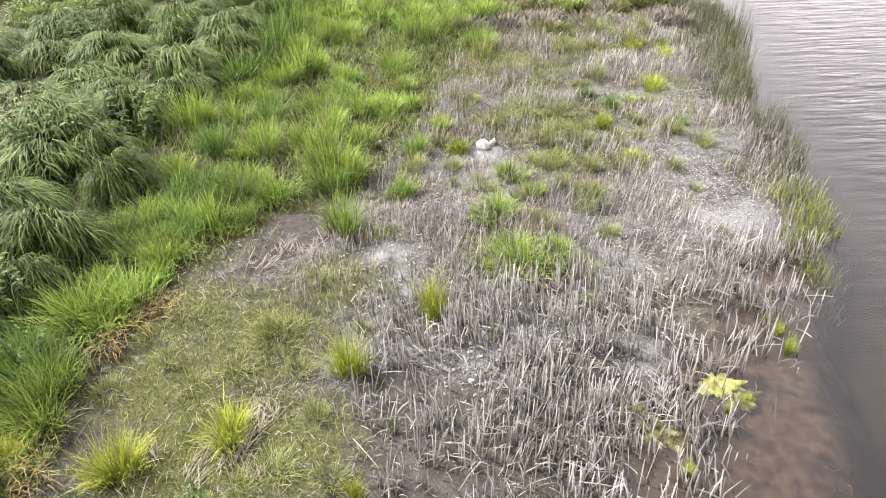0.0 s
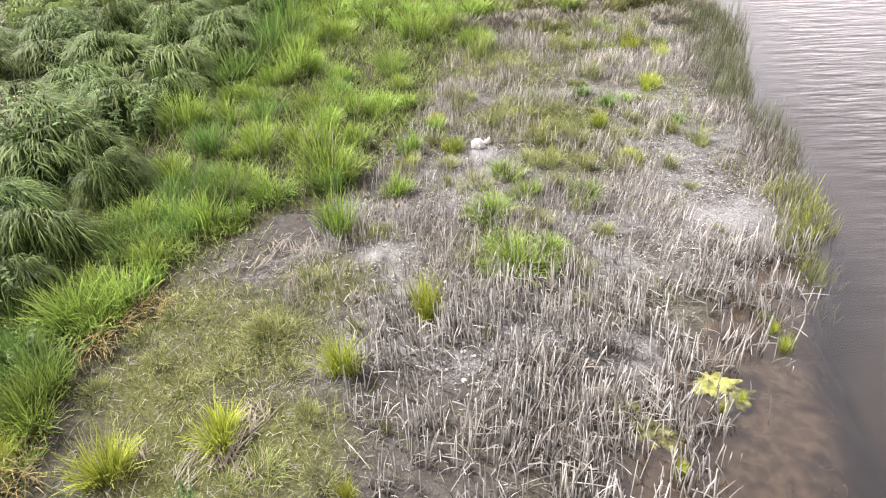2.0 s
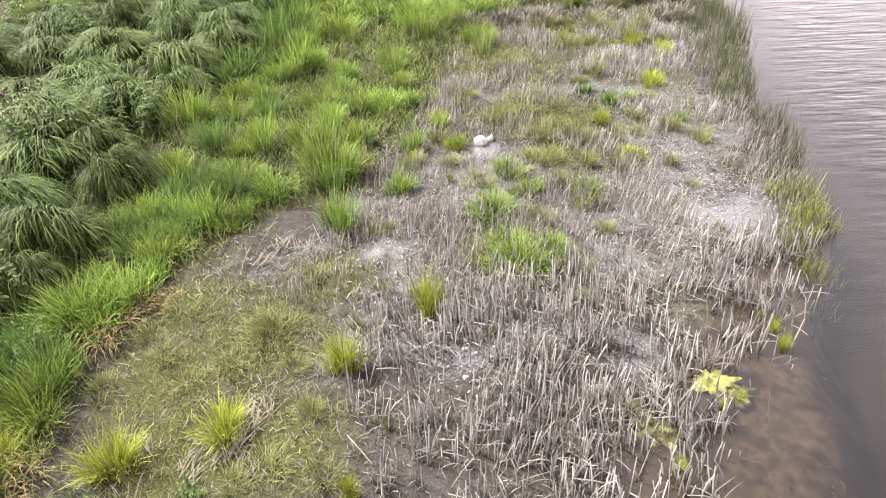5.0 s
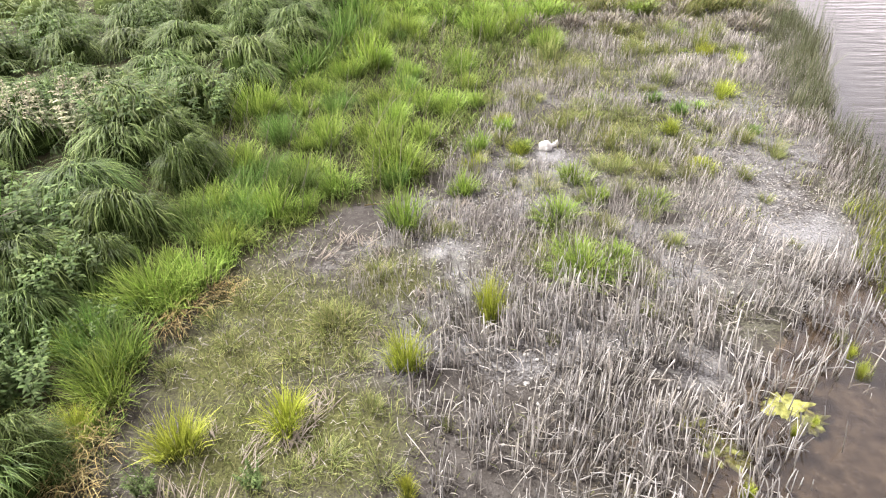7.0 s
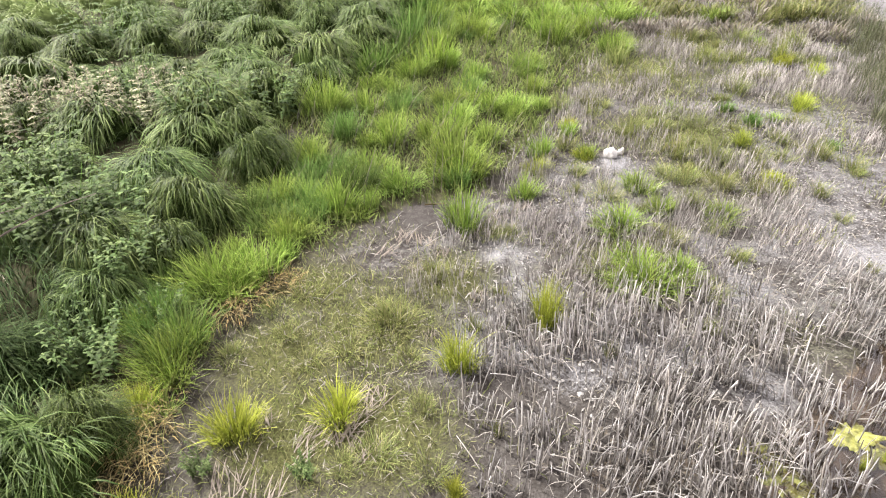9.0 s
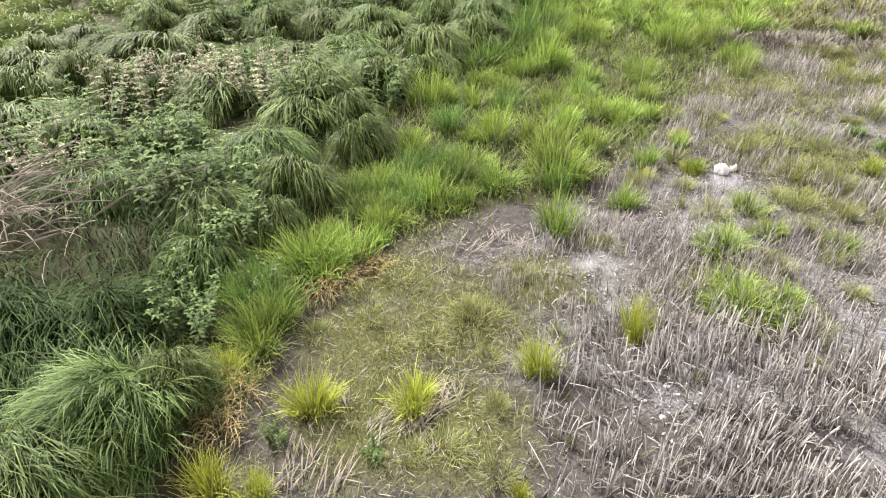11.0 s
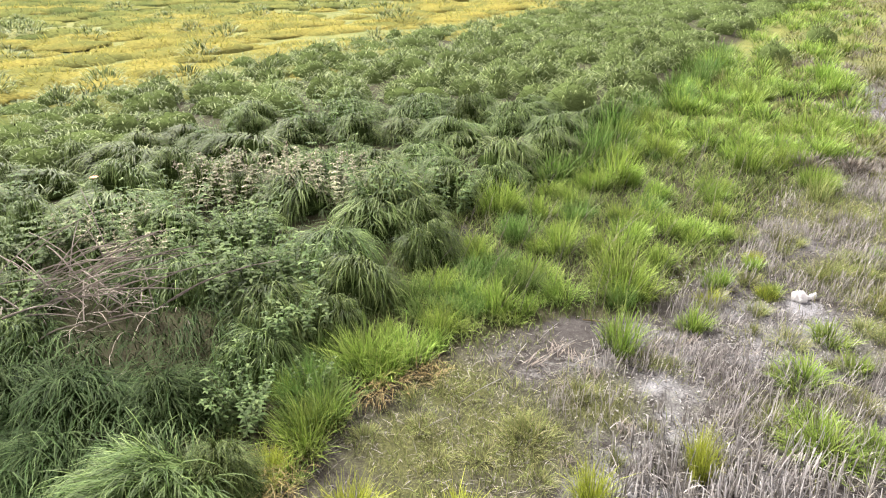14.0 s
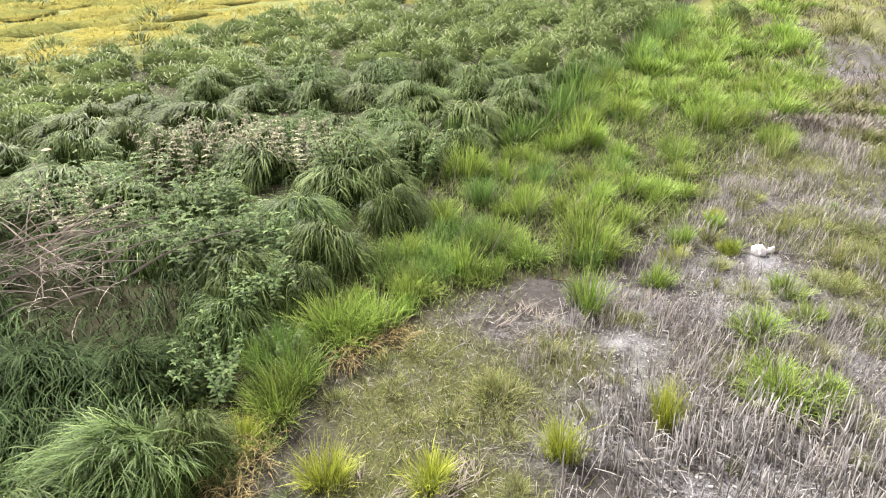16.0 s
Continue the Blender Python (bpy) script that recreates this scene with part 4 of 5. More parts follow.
# ---- grass between the tufts ----
def scatter(n, x0, x1, y0, y1, keep):
    x, y = rng.uniform(x0, x1, n), rng.uniform(y0, y1, n)
    ok = rng.random(n) < keep(x, y) * (1 - 0.85 * np.maximum(spots(x, y, CRUST), spots(x, y, MUD_AND_HOLLOW)))
    x, y = x[ok], y[ok]
    return np.stack([x, y, height(x, y) - 0.01], 1)


def dense_green(x, y):
    return step(0.5, -0.4, x - greenline(y)) * step(-0.9, -0.2, x - thicket(y)) * (0.4 + 0.6 * vnoise(x, y, 0.5, 31))


def thin_green(x, y):
    out = x - bank(y)
    return step(-0.6, -1.2, out) * step(-0.3, 0.4, x - greenline(y)) * np.clip(spots(x, y, MOSS) + 0.5 * step(0.5, 0.8, vnoise(x, y, 0.7, 33)) + 0.6 * step(10, 15, y) * step(0.35, 0.65, vnoise(x, y, 1.3, 34)), 0, 1)


def litter_share(x, y):
    return step(0.0, -0.8, x - bank(y)) * step(-0.8, 0.4, x - greenline(y)) * (0.3 + 0.7 * vnoise(x, y, 0.6, 35))


p = scatter(80000, -6.5, 2.8, 4, 27, dense_green)
n = len(p)
L = rng.uniform(0.12, 0.36, n) * (0.6 + 0.6 * vnoise(p[:, 0], p[:, 1], 0.6, 36))
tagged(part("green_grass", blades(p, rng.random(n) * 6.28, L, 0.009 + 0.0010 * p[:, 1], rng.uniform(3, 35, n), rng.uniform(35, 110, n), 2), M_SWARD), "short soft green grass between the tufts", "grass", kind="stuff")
p = scatter(120000, -5, 8, 3, 26, thin_green)
n = len(p)
tagged(part("short_grass", blades(p, rng.random(n) * 6.28, rng.uniform(0.06, 0.2, n), 0.008 + 0.0004 * p[:, 1], rng.uniform(5, 40, n), rng.uniform(30, 100, n), 2), M_OLIVE), "short thin olive grass and moss on mud", "grass", kind="stuff")
for count, mat, name, label in ((14000, M_STRAW, "straw_litter", "broken pale straw lying on the mud"), (30000, M_LITTER, "grey_litter", "broken grey plant litter lying on the mud")):
    p = scatter(count, -5, 8, 3, 24, litter_share)
    n = len(p)
    made = blades(p + np.array([0, 0, 0.02]), rng.random(n) * 6.28, rng.uniform(0.04, 0.17, n), 0.006 + 0.0006 * p[:, 1], rng.uniform(50, 88, n), rng.uniform(85, 105, n), 2)
    tagged(part(name, made, mat), label, "litter", kind="stuff")


# ---- dead reed stubble ----
def stubble_share(x, y):
    core = step(-1.15, -0.6, x + 0.12 * (y - 5)) * step(7.9, 6.9, y - 0.12 * x) * step(1.0, -0.3, x - bank(y))
    core = core * (1 - 0.9 * spots(x, y, [(1.1, 7.45, 0.42), (1.6, 7.6, 0.35), (-0.2, 6.45, 0.25), (3.1, 6.4, 0.3), (2.3, 6.0, 0.25), (2.9, 5.3, 0.3)]))
    return core * (0.12 + 0.88 * step(0.32, 0.52, vnoise(x, y, 0.45, 41))) * (0.2 + 1.0 * vnoise(x, y, 0.2, 42))


def thin_stubble_share(x, y):
    return step(6.6, 7.6, y - 0.12 * x) * step(-0.1, 0.6, x - greenline(y)) * step(0.2, -0.4, x - bank(y)) * step(0.35, 0.75, vnoise(x, y, 0.8, 43))


p = scatter(17500, -1.6, 5.5, 3.0, 8.8, stubble_share)
n = len(p)
drift = 6.28 * vnoise(p[:, 0], p[:, 1], 0.9, 44) * 1.5 + rng.normal(0, 0.7, n)
lean = np.abs(rng.normal(0, 9, n))
whole = stalks(p, drift, (0.12 + 0.4 * rng.random(n) ** 1.3), rng.uniform(0.005, 0.011, n), lean, lean + rng.normal(0, 16, n), 3)
k = n // 7
tip = p[:k] + np.stack([0.12 * np.sin(np.radians(lean[:k])) * np.cos(drift[:k]), 0.12 * np.sin(np.radians(lean[:k])) * np.sin(drift[:k]), 0.12 * np.cos(np.radians(lean[:k]))], 1)
broken = stalks(tip, rng.random(k) * 6.28, rng.uniform(0.12, 0.34, k), rng.uniform(0.005, 0.009, k), rng.uniform(55, 100, k), rng.uniform(80, 120, k), 2)
tagged(part("reed_stubble", joined(whole, broken), M_REED), "grey-white broken dead reed stalks standing in wet mud", "reed stubble", kind="stuff")
k = n // 4
pick = rng.integers(0, n, k)
tagged(part("dead_reed_leaves", blades(p[pick] + rng.normal(0, 0.03, (k, 3)) * np.array([1, 1, 0]), rng.random(k) * 6.28, rng.uniform(0.15, 0.4, k), 0.013, rng.uniform(5, 45, k), rng.uniform(60, 150, k), 4), M_LITTER), "curled grey dead reed leaves among the stubble", "reed stubble", kind="stuff")
p = scatter(90000, -2, 8.5, 6.3, 26, thin_stubble_share)
n = len(p)
tagged(part("dead_grass", blades(p, rng.normal(0.3, 1.6, n), rng.uniform(0.08, 0.32, n), 0.006 + 0.0005 * p[:, 1], rng.uniform(0, 28, n), rng.uniform(0, 48, n), 2, taper=0.6), M_GREY), "thin grey dead grass standing on the marsh", "dead grass", kind="stuff")

# ---- fallen stalks ----
for i in range(28):
    x, y = rng.uniform(-1.2, 3.2), rng.uniform(4.0, 7.6)
    if x > float(bank(y)) + 0.1:
        continue
    made = stalks(np.array([[0, 0, 0.0]]), [0.0], [rng.uniform(0.25, 0.5)], [rng.uniform(0.005, 0.008)], [78 + rng.uniform(0, 8)], [92])
    ob = part("fallen_reed_stalk", made, M_REED)
    ob.matrix_basis = place(x, y, rng.random() * 6.28, 1.0, 1.0, -0.015)
    tagged(ob, "pale dead reed stalk fallen across the stubble", "reed stalk", "fallen reed stalks", "thing")


# ---- shore reeds ----
def reed_clump(n, mat):
    ob = new("reed_clump")
    rr, th = 0.4 * np.sqrt(rng.random(n)), rng.random(n) * 6.28
    base = np.stack([rr * np.cos(th), rr * np.sin(th), np.full(n, -0.1)], 1)
    part("stem_growth", stalks(base, rng.normal(0.2, 1.4, n), rng.uniform(0.3, 1.1, n), rng.uniform(0.003, 0.0055, n), rng.uniform(0, 10, n), rng.uniform(2, 18, n), 2), M_SHORE, ob, "brown upright stems")
    k = n if mat is M_YELLOW else n // 2
    part("foliage", blades(base[:k], rng.random(k) * 6.28, rng.uniform(0.4, 0.9, k), 0.018, rng.uniform(3, 20, k), rng.uniform(15, 60, k), 4), mat, ob)
    return ob


green_reed = [reed_clump(46, M_YELLOW) for _ in range(2)]
brown_reed = [reed_clump(50, M_SHORE) for _ in range(3)]
SHORE = [(4.7, 7.25, 1, 0.5), (4.95, 7.55, 1, 0.55), (4.85, 7.9, 1, 0.5), (5.1, 8.2, 1, 0.55), (5.2, 8.7, 1, 0.55), (5.3, 9.4, 1, 0.5), (5.35, 9.0, 0, 0.5), (5.4, 10.0, 0, 0.5), (5.6, 10.6, 0, 0.5), (5.65, 11.2, 0, 0.5), (5.85, 11.8, 0, 0.5), (5.95, 12.4, 0, 0.55), (5.2, 7.4, 1, 0.55), (5.45, 7.9, 1, 0.6), (5.5, 8.5, 1, 0.6), (5.5, 9.1, 1, 0.65), (5.65, 9.7, 0, 0.6), (5.7, 10.3, 0, 0.7), (5.9, 10.9, 0, 0.75), (6.1, 11.5, 0, 0.8), (6.2, 12.1, 0, 0.75),
         (6.0, 13.6, 0, 0.9), (6.4, 14.3, 0, 1.0), (6.7, 15.0, 0, 1.05), (6.9, 15.7, 0, 1.1), (7.2, 16.5, 0, 1.1), (7.5, 17.4, 0, 1.15), (7.7, 18.4, 0, 1.2)]
shore_rows = [(x + rng.uniform(-0.15, 0.15), y + rng.uniform(-0.2, 0.2), g, s) for x, y, g, s in SHORE for _ in range(2 if g else 1)]
for y in np.arange(12.9, 24, 0.36):
    shore_rows += [(float(bank(y)) - rng.uniform(0.0, 0.4 + 1.0 * float(step(13, 16, y))), y + rng.uniform(-0.3, 0.3), 0, rng.uniform(0.55, 0.9)) for _ in range(2)]
for y in np.arange(24, 60, 0.9):
    shore_rows += [(float(bank(y)) - rng.uniform(0.1, 1.6), y + rng.uniform(-0.4, 0.4), 0, rng.uniform(0.7, 1.1))]
for i, (x, y, g, s) in enumerate(shore_rows):
    ob = repeat(green_reed if g else brown_reed, i, place(x, y, rng.random() * 6.28, s, 0.85 * s))
    tagged(ob, "yellow-green reed clump at the water's edge" if g else "brown-green upright reed clump at the water's edge", "reeds", "reed clumps along the bank", "thing")


# ---- leafy plants of the thicket ----
def leafy_plant(stems, pairs, size, mat=M_LEAF):
    """A nettle-like plant 1 m tall: stems with pairs of pointed leaves."""
    ob = new("leafy_plant")
    th = rng.random(stems) * 6.28
    rr = 0.25 * np.sqrt(rng.random(stems))
    foot = np.stack([rr * np.cos(th), rr * np.sin(th), np.full(stems, -0.05)], 1)
    az, tall = th + rng.normal(0, 0.6, stems), rng.uniform(0.7, 1.05, stems)
    part("stem_growth", stalks(foot, az, tall, 0.006, 4, 30), M_DEEP, ob)
    base, turn, length = [], [], []
    for f, a, h in zip(foot, az, tall):
        for i in range(pairs):
            s = 0.25 + 0.75 * i / (pairs - 1)
            lean = math.radians(4 + 13 * s)
            p = f + np.array([math.cos(a) * math.sin(lean), math.sin(a) * math.sin(lean), math.cos(lean)]) * h * s
            for k in range(4):
                base.append(p)
                turn.append(i * 0.8 + k * 1.571 + rng.normal(0, 0.25))
                length.append(size * (1.15 - 0.6 * s) * rng.uniform(0.8, 1.2))
    n = len(base)
    length = np.array(length)
    part("foliage", blades(np.array(base), np.array(turn), length, length * 0.42, rng.uniform(55, 85, n), rng.uniform(105, 150, n), 4, leaf=True), mat, ob)
    return ob


LEAFY = [(-6.98, 7.5, 1.15), (-6.7, 7.1, 1.05), (-7.2, 7.0, 1.05), (-5.55, 7.0, 0.95), (-5.75, 6.6, 0.85), (-5.1, 5.05, 0.72), (-5.3, 5.35, 0.7), (-6.4, 7.7, 1.0), (-4.75, 5.9, 0.5), (-3.3, 4.0, 0.28), (-2.3, 4.1, 0.25),
         (-6.0, 12.3, 1.1), (-7.0, 11.2, 1.2), (-6.6, 11.7, 1.15), (-9.4, 5.2, 0.9), (-8.9, 4.8, 0.85)]
# a bed of them behind the dry stems
for _ in range(15):
    y = rng.uniform(6.3, 9.0)
    LEAFY.append((rng.uniform(-11.6, -7.9), y, rng.uniform(0.6, 1.15)))
for _ in range(10):
    y = rng.uniform(7, 19)
    LEAFY.append((float(thicket(y)) - rng.uniform(0.8, 8.0), y, rng.uniform(0.95, 1.25)))
leafy_models = [leafy_plant(11, 6, 0.13) for _ in range(4)]
for i, (x, y, s) in enumerate(LEAFY):
    ob = repeat(leafy_models, i, place(x, y, rng.random() * 6.28, 1.3 * s, 1.12 * s))
    tagged(ob, "leafy green nettle-like plant growing among the long grass", "plant", "leafy plants in the thicket", "thing")

# ---- pale seed heads ----
def seed_plant(n):
    ob = leafy_plant(7, 6, 0.15, M_PALE_LEAF)
    ob.name = "seed_head_plant"
    th, rr = rng.random(n) * 6.28, 0.35 * np.sqrt(rng.random(n))
    for a, r in zip(th, rr):
        tall = rng.uniform(0.85, 1.1)
        tip = np.array([[(r + 0.1 * tall) * math.cos(a), (r + 0.1 * tall) * math.sin(a), 0.97 * tall]])
        base = np.repeat(tip, 9, 0) - np.array([0, 0, 1.0]) * rng.uniform(0, 0.2, (9, 1))
        head = part("plume", blades(base, rng.random(9) * 6.28, rng.uniform(0.05, 0.11, 9), 0.03, rng.uniform(20, 70, 9), rng.uniform(60, 110, 9), 2, leaf=True), M_SEED, ob, "pale cream tufted flower head")
        part("stalk", stalks(np.array([[r * math.cos(a), r * math.sin(a), 0.0]]), [a], [tall], [0.005], [2], [10]), M_STRAW, head)
    return ob


SEEDS = [(-10.6, 9.9, 1.0), (-9.9, 10.2, 1.0), (-9.3, 10.5, 1.05), (-8.7, 10.9, 1.0), (-8.1, 11.1, 1.0), (-10.2, 11.0, 1.0), (-9.4, 11.3, 1.05), (-8.7, 11.7, 1.0), (-10.9, 10.7, 1.0), (-7.9, 11.9, 0.9),
         (-9.4, 6.9, 0.8), (-10.1, 7.7, 0.85), (-8.8, 7.0, 0.8), (-10.6, 7.0, 0.85)]
seed_models = [seed_plant(8) for _ in range(3)]
for i, (x, y, s) in enumerate(SEEDS):
    ob = repeat(seed_models, i, place(x, y, rng.random() * 6.28, s, 1.05 * s))
    tagged(ob, "tall plant with pale cream seed heads above the thicket", "plant", "pale seed-head plants", "thing")


# ---- heap of dry stems in the thicket ----
heap = new("dry_stem_heap")
n = 80
ex, ey = rng.normal(0, 0.6, n), rng.normal(0, 0.4, n)
base = np.stack([ex, ey, 0.12 + 0.35 * np.exp(-(ex ** 2 + ey ** 2) * 1.5) * rng.random(n)], 1)
part("dead_foliage", blades(base, rng.normal(-0.4, 1.0, n), rng.uniform(0.3, 0.75, n), 0.014, rng.uniform(40, 80, n), rng.uniform(80, 125, n), 3), M_DRY, heap)
for _ in range(84):
    foot = np.array([[rng.normal(-0.25, 0.6), rng.normal(0, 0.4), 0.15 + 0.4 * rng.random()]])
    part("dry_stem", stalks(foot, [rng.choice([0.6, 0.3, -0.2, 2.9]) + rng.normal(0, 0.3)], [rng.uniform(0.6, 1.5)], [rng.uniform(0.007, 0.012)], [rng.uniform(48, 78)], [rng.uniform(75, 95)], 4), M_DRY, heap)
heap.matrix_basis = place(-8.5, 5.6, 0.0, 1.15, 1.3)
tagged(heap, "collapsed heap of dry pinkish-grey stems in the thicket", "dry stems", kind="thing")

# ---- rusty dead grass at the foot of the edge tufts ----
def rusty(n):
    th, rr = rng.random(n) * 6.28, 0.3 * np.sqrt(rng.random(n))
    base = np.stack([rr * np.cos(th), rr * np.sin(th), np.full(n, 0.02)], 1)
    return part("dead_grass_tuft", blades(base, rng.normal(-0.6, 0.8, n), rng.uniform(0.25, 0.5, n), 0.012, rng.uniform(15, 50, n), rng.uniform(80, 140, n), 4), M_RUST)


rust_models = [rusty(70) for _ in range(2)]
for i, (x, y, s) in enumerate([(-4.0, 6.45, 1.0), (-3.75, 6.85, 0.9), (-4.1, 6.15, 0.9), (-3.65, 7.1, 0.7), (-4.05, 4.3, 0.9), (-4.2, 4.7, 0.8), (-3.9, 3.9, 0.9), (-4.3, 5.6, 0.7), (-4.34, 4.39, 1.0), (-4.44, 4.73, 0.9), (-4.12, 3.96, 1.0)]):
    ob = repeat(rust_models, i, place(x, y, rng.uniform(-0.5, 0.5), s))
    tagged(ob, "bent rust-brown dead grass below a green tuft", "dead grass", "rusty dead grass tufts", "thing")

# ---- bundles of flattened straw on the lawn ----
def straw_bundle(n):
    ob = new("straw_bundle")
    for _ in range(n):
        foot = np.array([[rng.normal(0, 0.1), rng.uniform(-0.2, 0.2), rng.uniform(0.01, 0.05)]])
        part("straw", blades(foot, [rng.normal(1.2, 0.5)], [rng.uniform(0.2, 0.45)], [0.018], [rng.uniform(64, 84)], [rng.uniform(86, 100)], 3), M_DRY, ob)
    return ob


straw_models = [straw_bundle(16) for _ in range(3)]
for i, (x, y, s) in enumerate([(-1.98, 4.9, 1.0), (-2.05, 4.6, 1.0), (-1.9, 5.15, 0.9), (-1.85, 4.35, 0.8), (-2.9, 4.6, 0.7), (-2.3, 8.2, 0.9), (-1.9, 8.1, 0.9), (-2.5, 7.8, 0.8), (-1.7, 7.9, 0.8), (-2.4, 4.3, 0.9), (-1.5, 6.15, 0.5), (-1.05, 7.0, 0.8),
                               (-1.1, 8.9, 0.9), (-0.7, 9.3, 0.9), (-2.0, 7.5, 0.7), (-2.88, 3.82, 1.1), (-2.55, 3.68, 1.1), (-2.97, 3.58, 1.0), (-2.11, 4.79, 0.9), (-2.11, 4.55, 0.9), (-2.41, 4.6, 0.8)]):
    ob = repeat(straw_models, i, place(x, y, rng.uniform(-0.6, 0.6), 0.8 * s))
    tagged(ob, "bundle of flattened pale straw lying on the mud", "straw", "straw bundles", "thing")

# ---- algae mats in the shallows ----
def algae_mat(x, y, rx, ry, turn, sunk):
    bm = bmesh.new()
    bmesh.ops.create_grid(bm, x_segments=28, y_segments=28, size=1)
    for v in bm.verts:
        r, a = max(abs(v.co.x), abs(v.co.y)), math.atan2(v.co.y, v.co.x)
        edge = 0.75 + 0.45 * noise.noise(Vector((1.6 * math.cos(a) + x, 1.6 * math.sin(a) + y, 0.3))) + 0.35 * noise.noise(Vector((5 * math.cos(a), 5 * math.sin(a), y)))
        edge *= r / max(1e-6, math.hypot(v.co.x, v.co.y))
        r0 = math.hypot(v.co.x, v.co.y)
        v.co = Vector((r0 * edge * math.cos(a) * rx, r0 * edge * math.sin(a) * ry, 0))
        v.co.z = 0.02 * (1 - r ** 3) + 0.025 * noise.noise(Vector((v.co.x * 11, v.co.y * 11, x)))
    me = bpy.data.meshes.new("algae_mat")
    bm.to_mesh(me)
    bm.free()
    me.materials.append(M_ALGAE_DARK if sunk > 0.005 else M_ALGAE)
    ob = new("algae_mat", me)
    ob.matrix_basis = Matrix.Translation((x, y, WATER_LEVEL - 0.005 - sunk)) @ Matrix.Rotation(turn, 4, "Z")
    return tagged(ob, "mat of olive algae lying under shallow water" if sunk > 0.005 else "mat of yellow-green algae floating in the shallows", "algae", "algae mats", "thing")


for row in ((2.86, 5.42, 0.30, 0.26, 0.3, 0.0), (3.02, 5.2, 0.26, 0.2, 0.6, 0.012), (1.85, 5.1, 0.42, 0.34, 0.1, 0.012), (2.05, 4.8, 0.42, 0.3, -0.4, 0.014), (3.3, 7.0, 0.3, 0.2, 0.2, 0.01), (1.76, 5.1, 0.16, 0.12, 0.4, 0.0)):
    algae_mat(*row)

# ---- bleached driftwood on the marsh ----
bm = bmesh.new()
for cx2, cy2, rx, ry, rz in ((0, 0, 0.10, 0.08, 0.11), (-0.06, 0.03, 0.06, 0.06, 0.09), (0.06, -0.03, 0.05, 0.04, 0.08), (0.0, -0.07, 0.03, 0.05, 0.04), (0.14, 0.05, 0.06, 0.022, 0.035), (0.21, 0.1, 0.045, 0.04, 0.05), (0.25, 0.13, 0.03, 0.03, 0.06)):
    made = bmesh.ops.create_icosphere(bm, subdivisions=3, radius=1.0)["verts"]
    for v in made:
        f = 1 + 0.5 * noise.noise(v.co * 3.1 + Vector((7, 0, 0))) + 0.25 * noise.noise(v.co * 7.0 + Vector((cx2 * 9, cy2 * 9, 0)))
        v.co = Vector((cx2 + v.co.x * rx * f, cy2 + v.co.y * ry * f, 0.05 + v.co.z * rz * 1.15 * f))
me = bpy.data.meshes.new("driftwood")
bm.to_mesh(me)
bm.free()
for p in me.polygons:
    p.use_smooth = True
me.materials.append(M_BLEACHED)
drift_wood = new("driftwood", me)
drift_wood.matrix_basis = place(0.72, 11.35, 0.2, 0.95)
tagged(drift_wood, "small bleached white driftwood root on pale mud", "driftwood", kind="thing")


# ---- shells and pale fragments ----
def shell(r):
    bm = bmesh.new()
    bmesh.ops.create_icosphere(bm, subdivisions=2, radius=r)
    for v in bm.verts:
        f = 1 + 0.2 * noise.noise(v.co * 18)
        v.co = Vector((v.co.x * 1.2 * f, v.co.y * 0.85 * f, max(v.co.z, -0.2 * r) * 0.4))
    me = bpy.data.meshes.new("shell")
    bm.to_mesh(me)
    bm.free()
    me.materials.append(M_SHELL)
    return new("shell", me)


shell_models = [shell(0.03), shell(0.04)]
for i in range(44):
    x, y = (rng.normal(0.9, 0.7), rng.normal(5.9, 0.45)) if i < 36 else (rng.normal(0.2, 0.2), rng.normal(5.4, 0.35))
    ob = repeat(shell_models, i, place(x, y, rng.random() * 6.28, rng.uniform(0.4, 0.9), None, -0.002))
    tagged(ob, "small pale weathered shell lying on the mud", "shell", "shells on the mud", "thing")
n = 15000
p = scatter(n, -1.5, 6, 4, 14, lambda x, y: np.clip(1.2 * spots(x, y, PALE), 0, 1) * step(-0.1, -0.5, x - bank(y)))
n = len(p)
tagged(part("pale_fragments", blades(p + np.array([0, 0, 0.015]), rng.random(n) * 6.28, rng.uniform(0.02, 0.07, n), 0.03, rng.uniform(70, 88, n), 92, 2, leaf=True), M_SHELL), "pale shell and straw fragments on dried mud", "fragments", kind="stuff")

# ---- one small orange spot, unidentified, given a made-up flower shape ----
flower = new("orange_flower")
part("stem", stalks(np.array([[0, 0, 0.0]]), [0.3], [1.15], [0.006], [3], [8]), M_DEEP, flower)
m, nt, b = material("orange_petal")
b.inputs["Base Color"].default_value = (0.75, 0.22, 0.05, 1)
a5 = np.arange(7) * 0.9
part("bloom", blades(np.tile(np.array([[0.1, 0.03, 1.14]]), (7, 1)), a5, 0.08, 0.05, 60, 95, 3, leaf=True), m, flower, "orange petals")
flower.matrix_basis = place(-10.99, 7.78, 0.0, 1.05)
tagged(flower, "small unidentified orange spot in the green thicket, shaped as a flower", "flower", kind="thing")

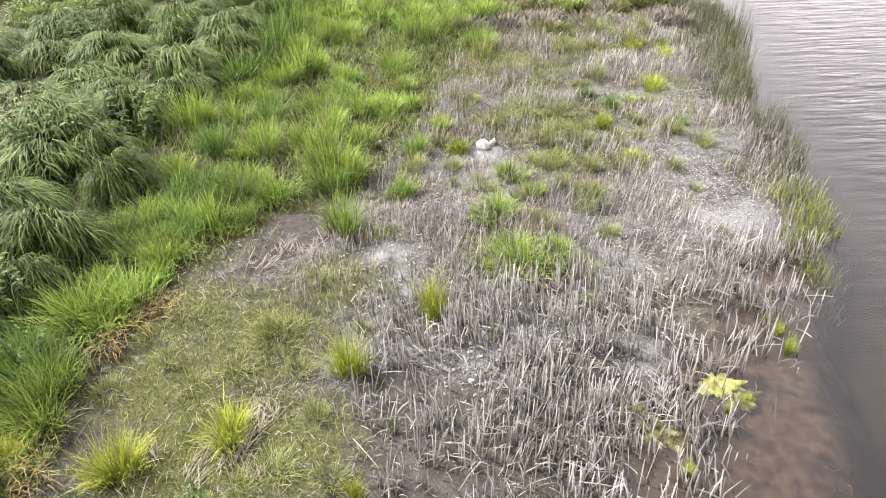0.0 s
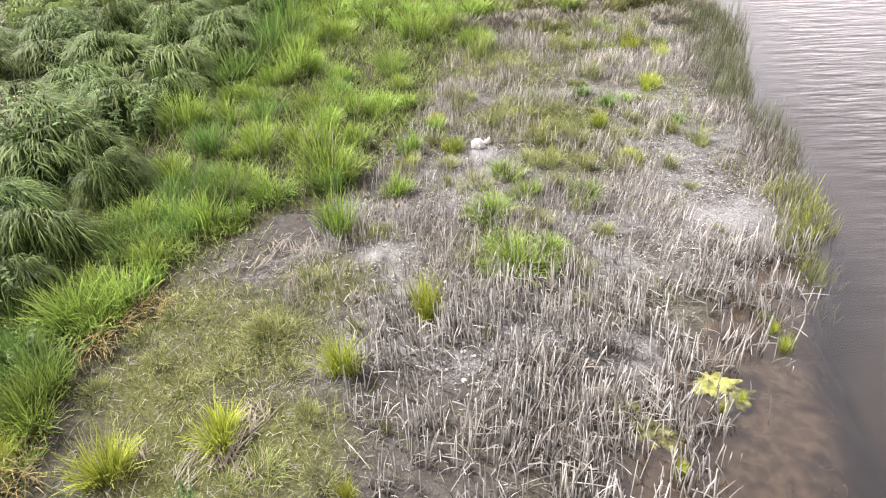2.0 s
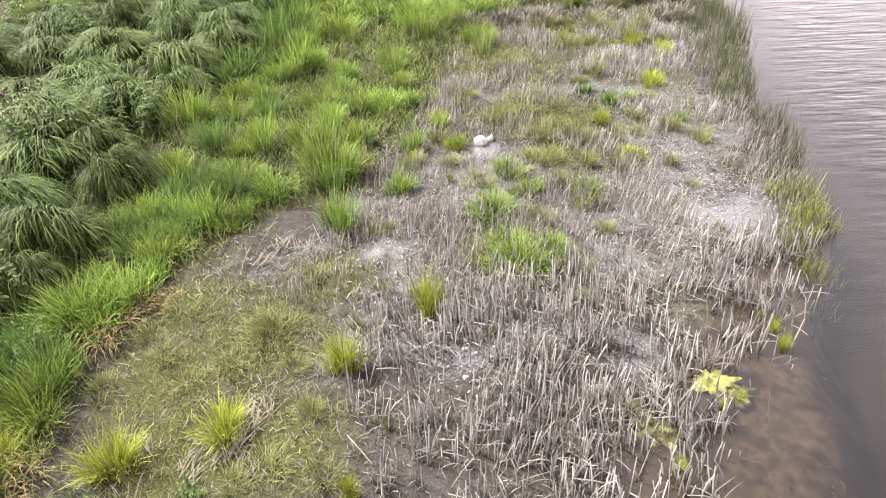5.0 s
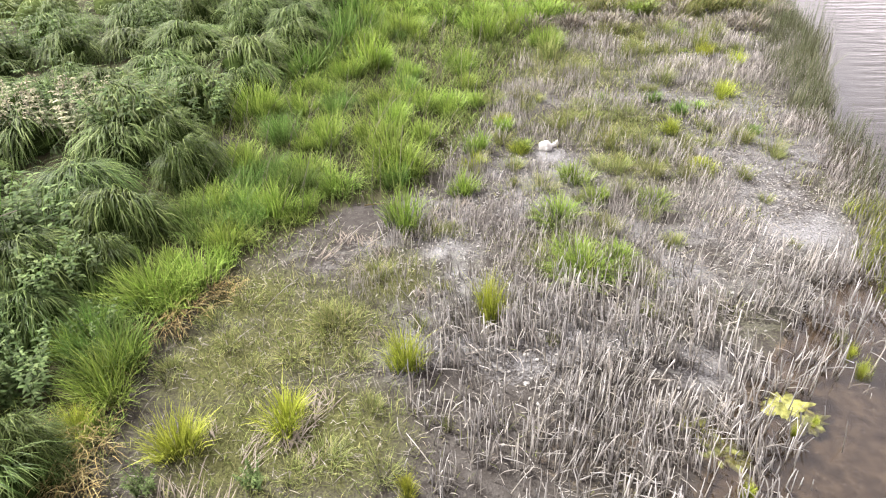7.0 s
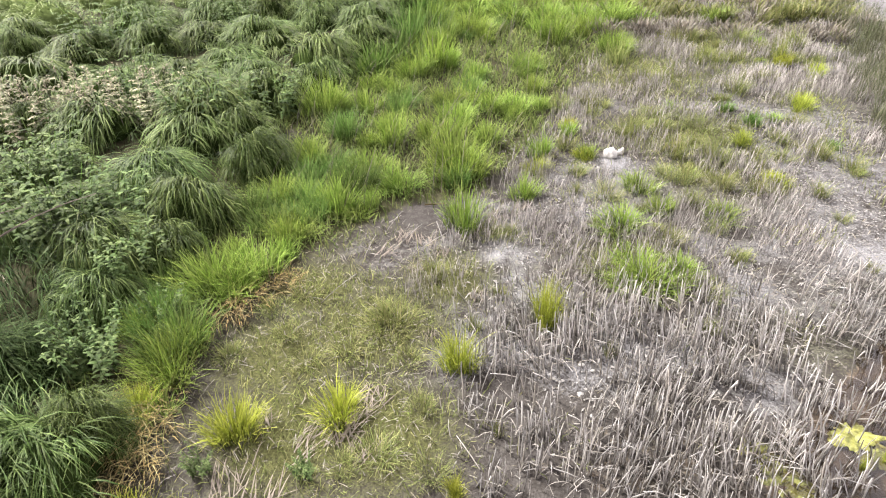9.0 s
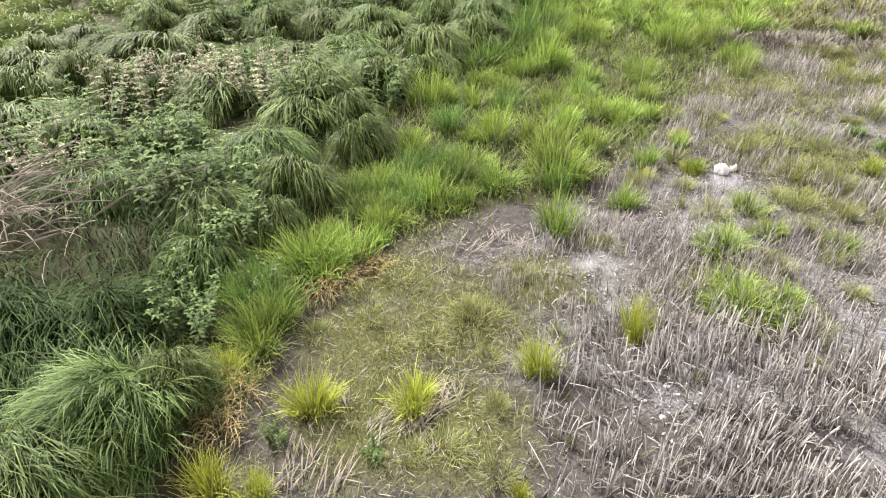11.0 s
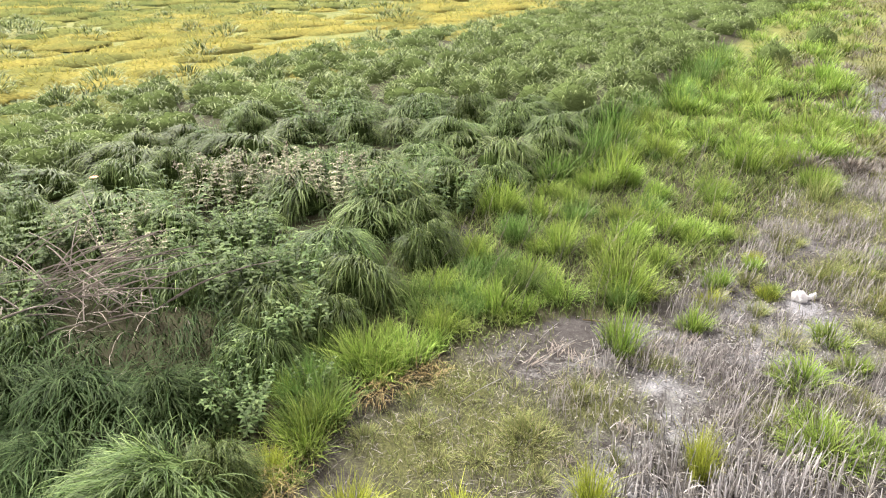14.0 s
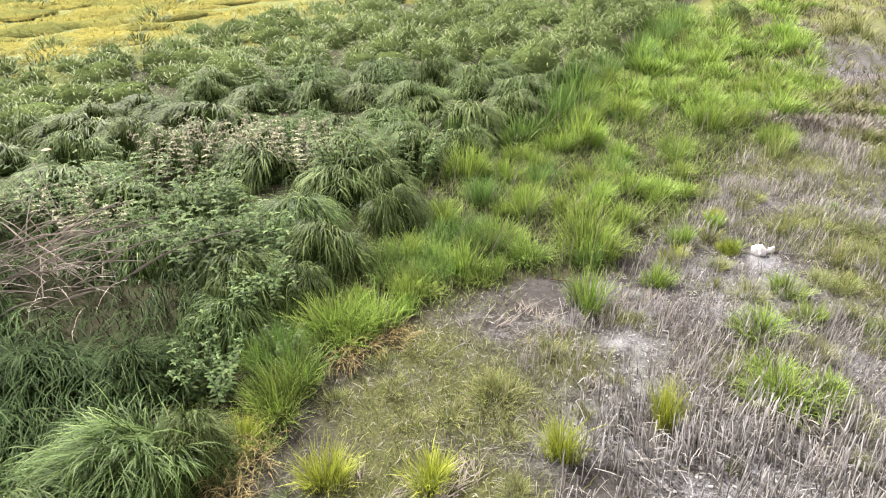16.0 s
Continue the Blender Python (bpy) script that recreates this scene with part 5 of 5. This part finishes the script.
# ---- debris on the silt of the shallows ----
px, py = rng.uniform(1.5, 4.5, 1700), rng.uniform(3.2, 7.0, 1700)
ok = (px > bank(py) - 0.3) & (px < np.interp(py, SHELF_Y, SHELF_X) + 0.2)
px, py = px[ok], py[ok]
n = len(px)
tagged(part("silt_debris", blades(np.stack([px, py, height(px, py) + 0.012], 1), rng.random(n) * 6.28, rng.uniform(0.015, 0.06, n), 0.02, rng.uniform(72, 88, n), 92, 2, leaf=True), M_DEBRIS), "dark and pale plant debris on silt under shallow water", "debris", kind="stuff")

# ---- thin dry stems standing in the green band ----
sy = rng.uniform(8.5, 20, 170)
sx = thicket(sy) + (greenline(sy) - thicket(sy)) * rng.random(170)
tagged(part("dry_stems", stalks(np.stack([sx, sy, height(sx, sy)], 1), rng.normal(0.5, 0.8, 170), rng.uniform(0.6, 1.1, 170), 0.0055, rng.uniform(5, 35, 170), rng.uniform(15, 65, 170), 4), M_STRAW), "thin pale dry stems standing among green tufts", "dry stems", kind="stuff")

# ---- a stick on the mud, long fallen stalks ----
stick = part("stick", stalks(np.array([[0, 0, 0.02]]), [0.1], [0.34], [0.016], [84], [92], 4), M_RUST)
stick.matrix_basis = place(-2.2, 9.25, 0.0, 1.0, 1.0, -0.01)
tagged(stick, "short dark stick lying on bare wet mud", "stick", kind="thing")
for x, y, turn, s in ((-2.6, 8.3, 1.2, 1.0), (-2.35, 8.0, 1.0, 1.1), (-2.75, 7.7, 1.4, 0.9), (-1.3, 8.0, 1.7, 0.9), (-2.1, 7.8, 0.7, 1.2), (-3.0, 6.6, 0.9, 1.2), (3.0, 5.7, 0.5, 1.1), (-3.2, 5.9, 0.8, 0.8), (-1.6, 7.9, 2.0, 1.3), (0.9, 12.0, 1.3, 1.1)):
    ob = part("fallen_reed_stalk", stalks(np.array([[0, 0, 0.02]]), [0.0], [0.5], [0.006], [66], [84], 4), M_REED)
    ob.matrix_basis = place(x, y, turn, s)
    tagged(ob, "long pale dead reed stalk leaning over the mud", "reed stalk", "fallen reed stalks", "thing")
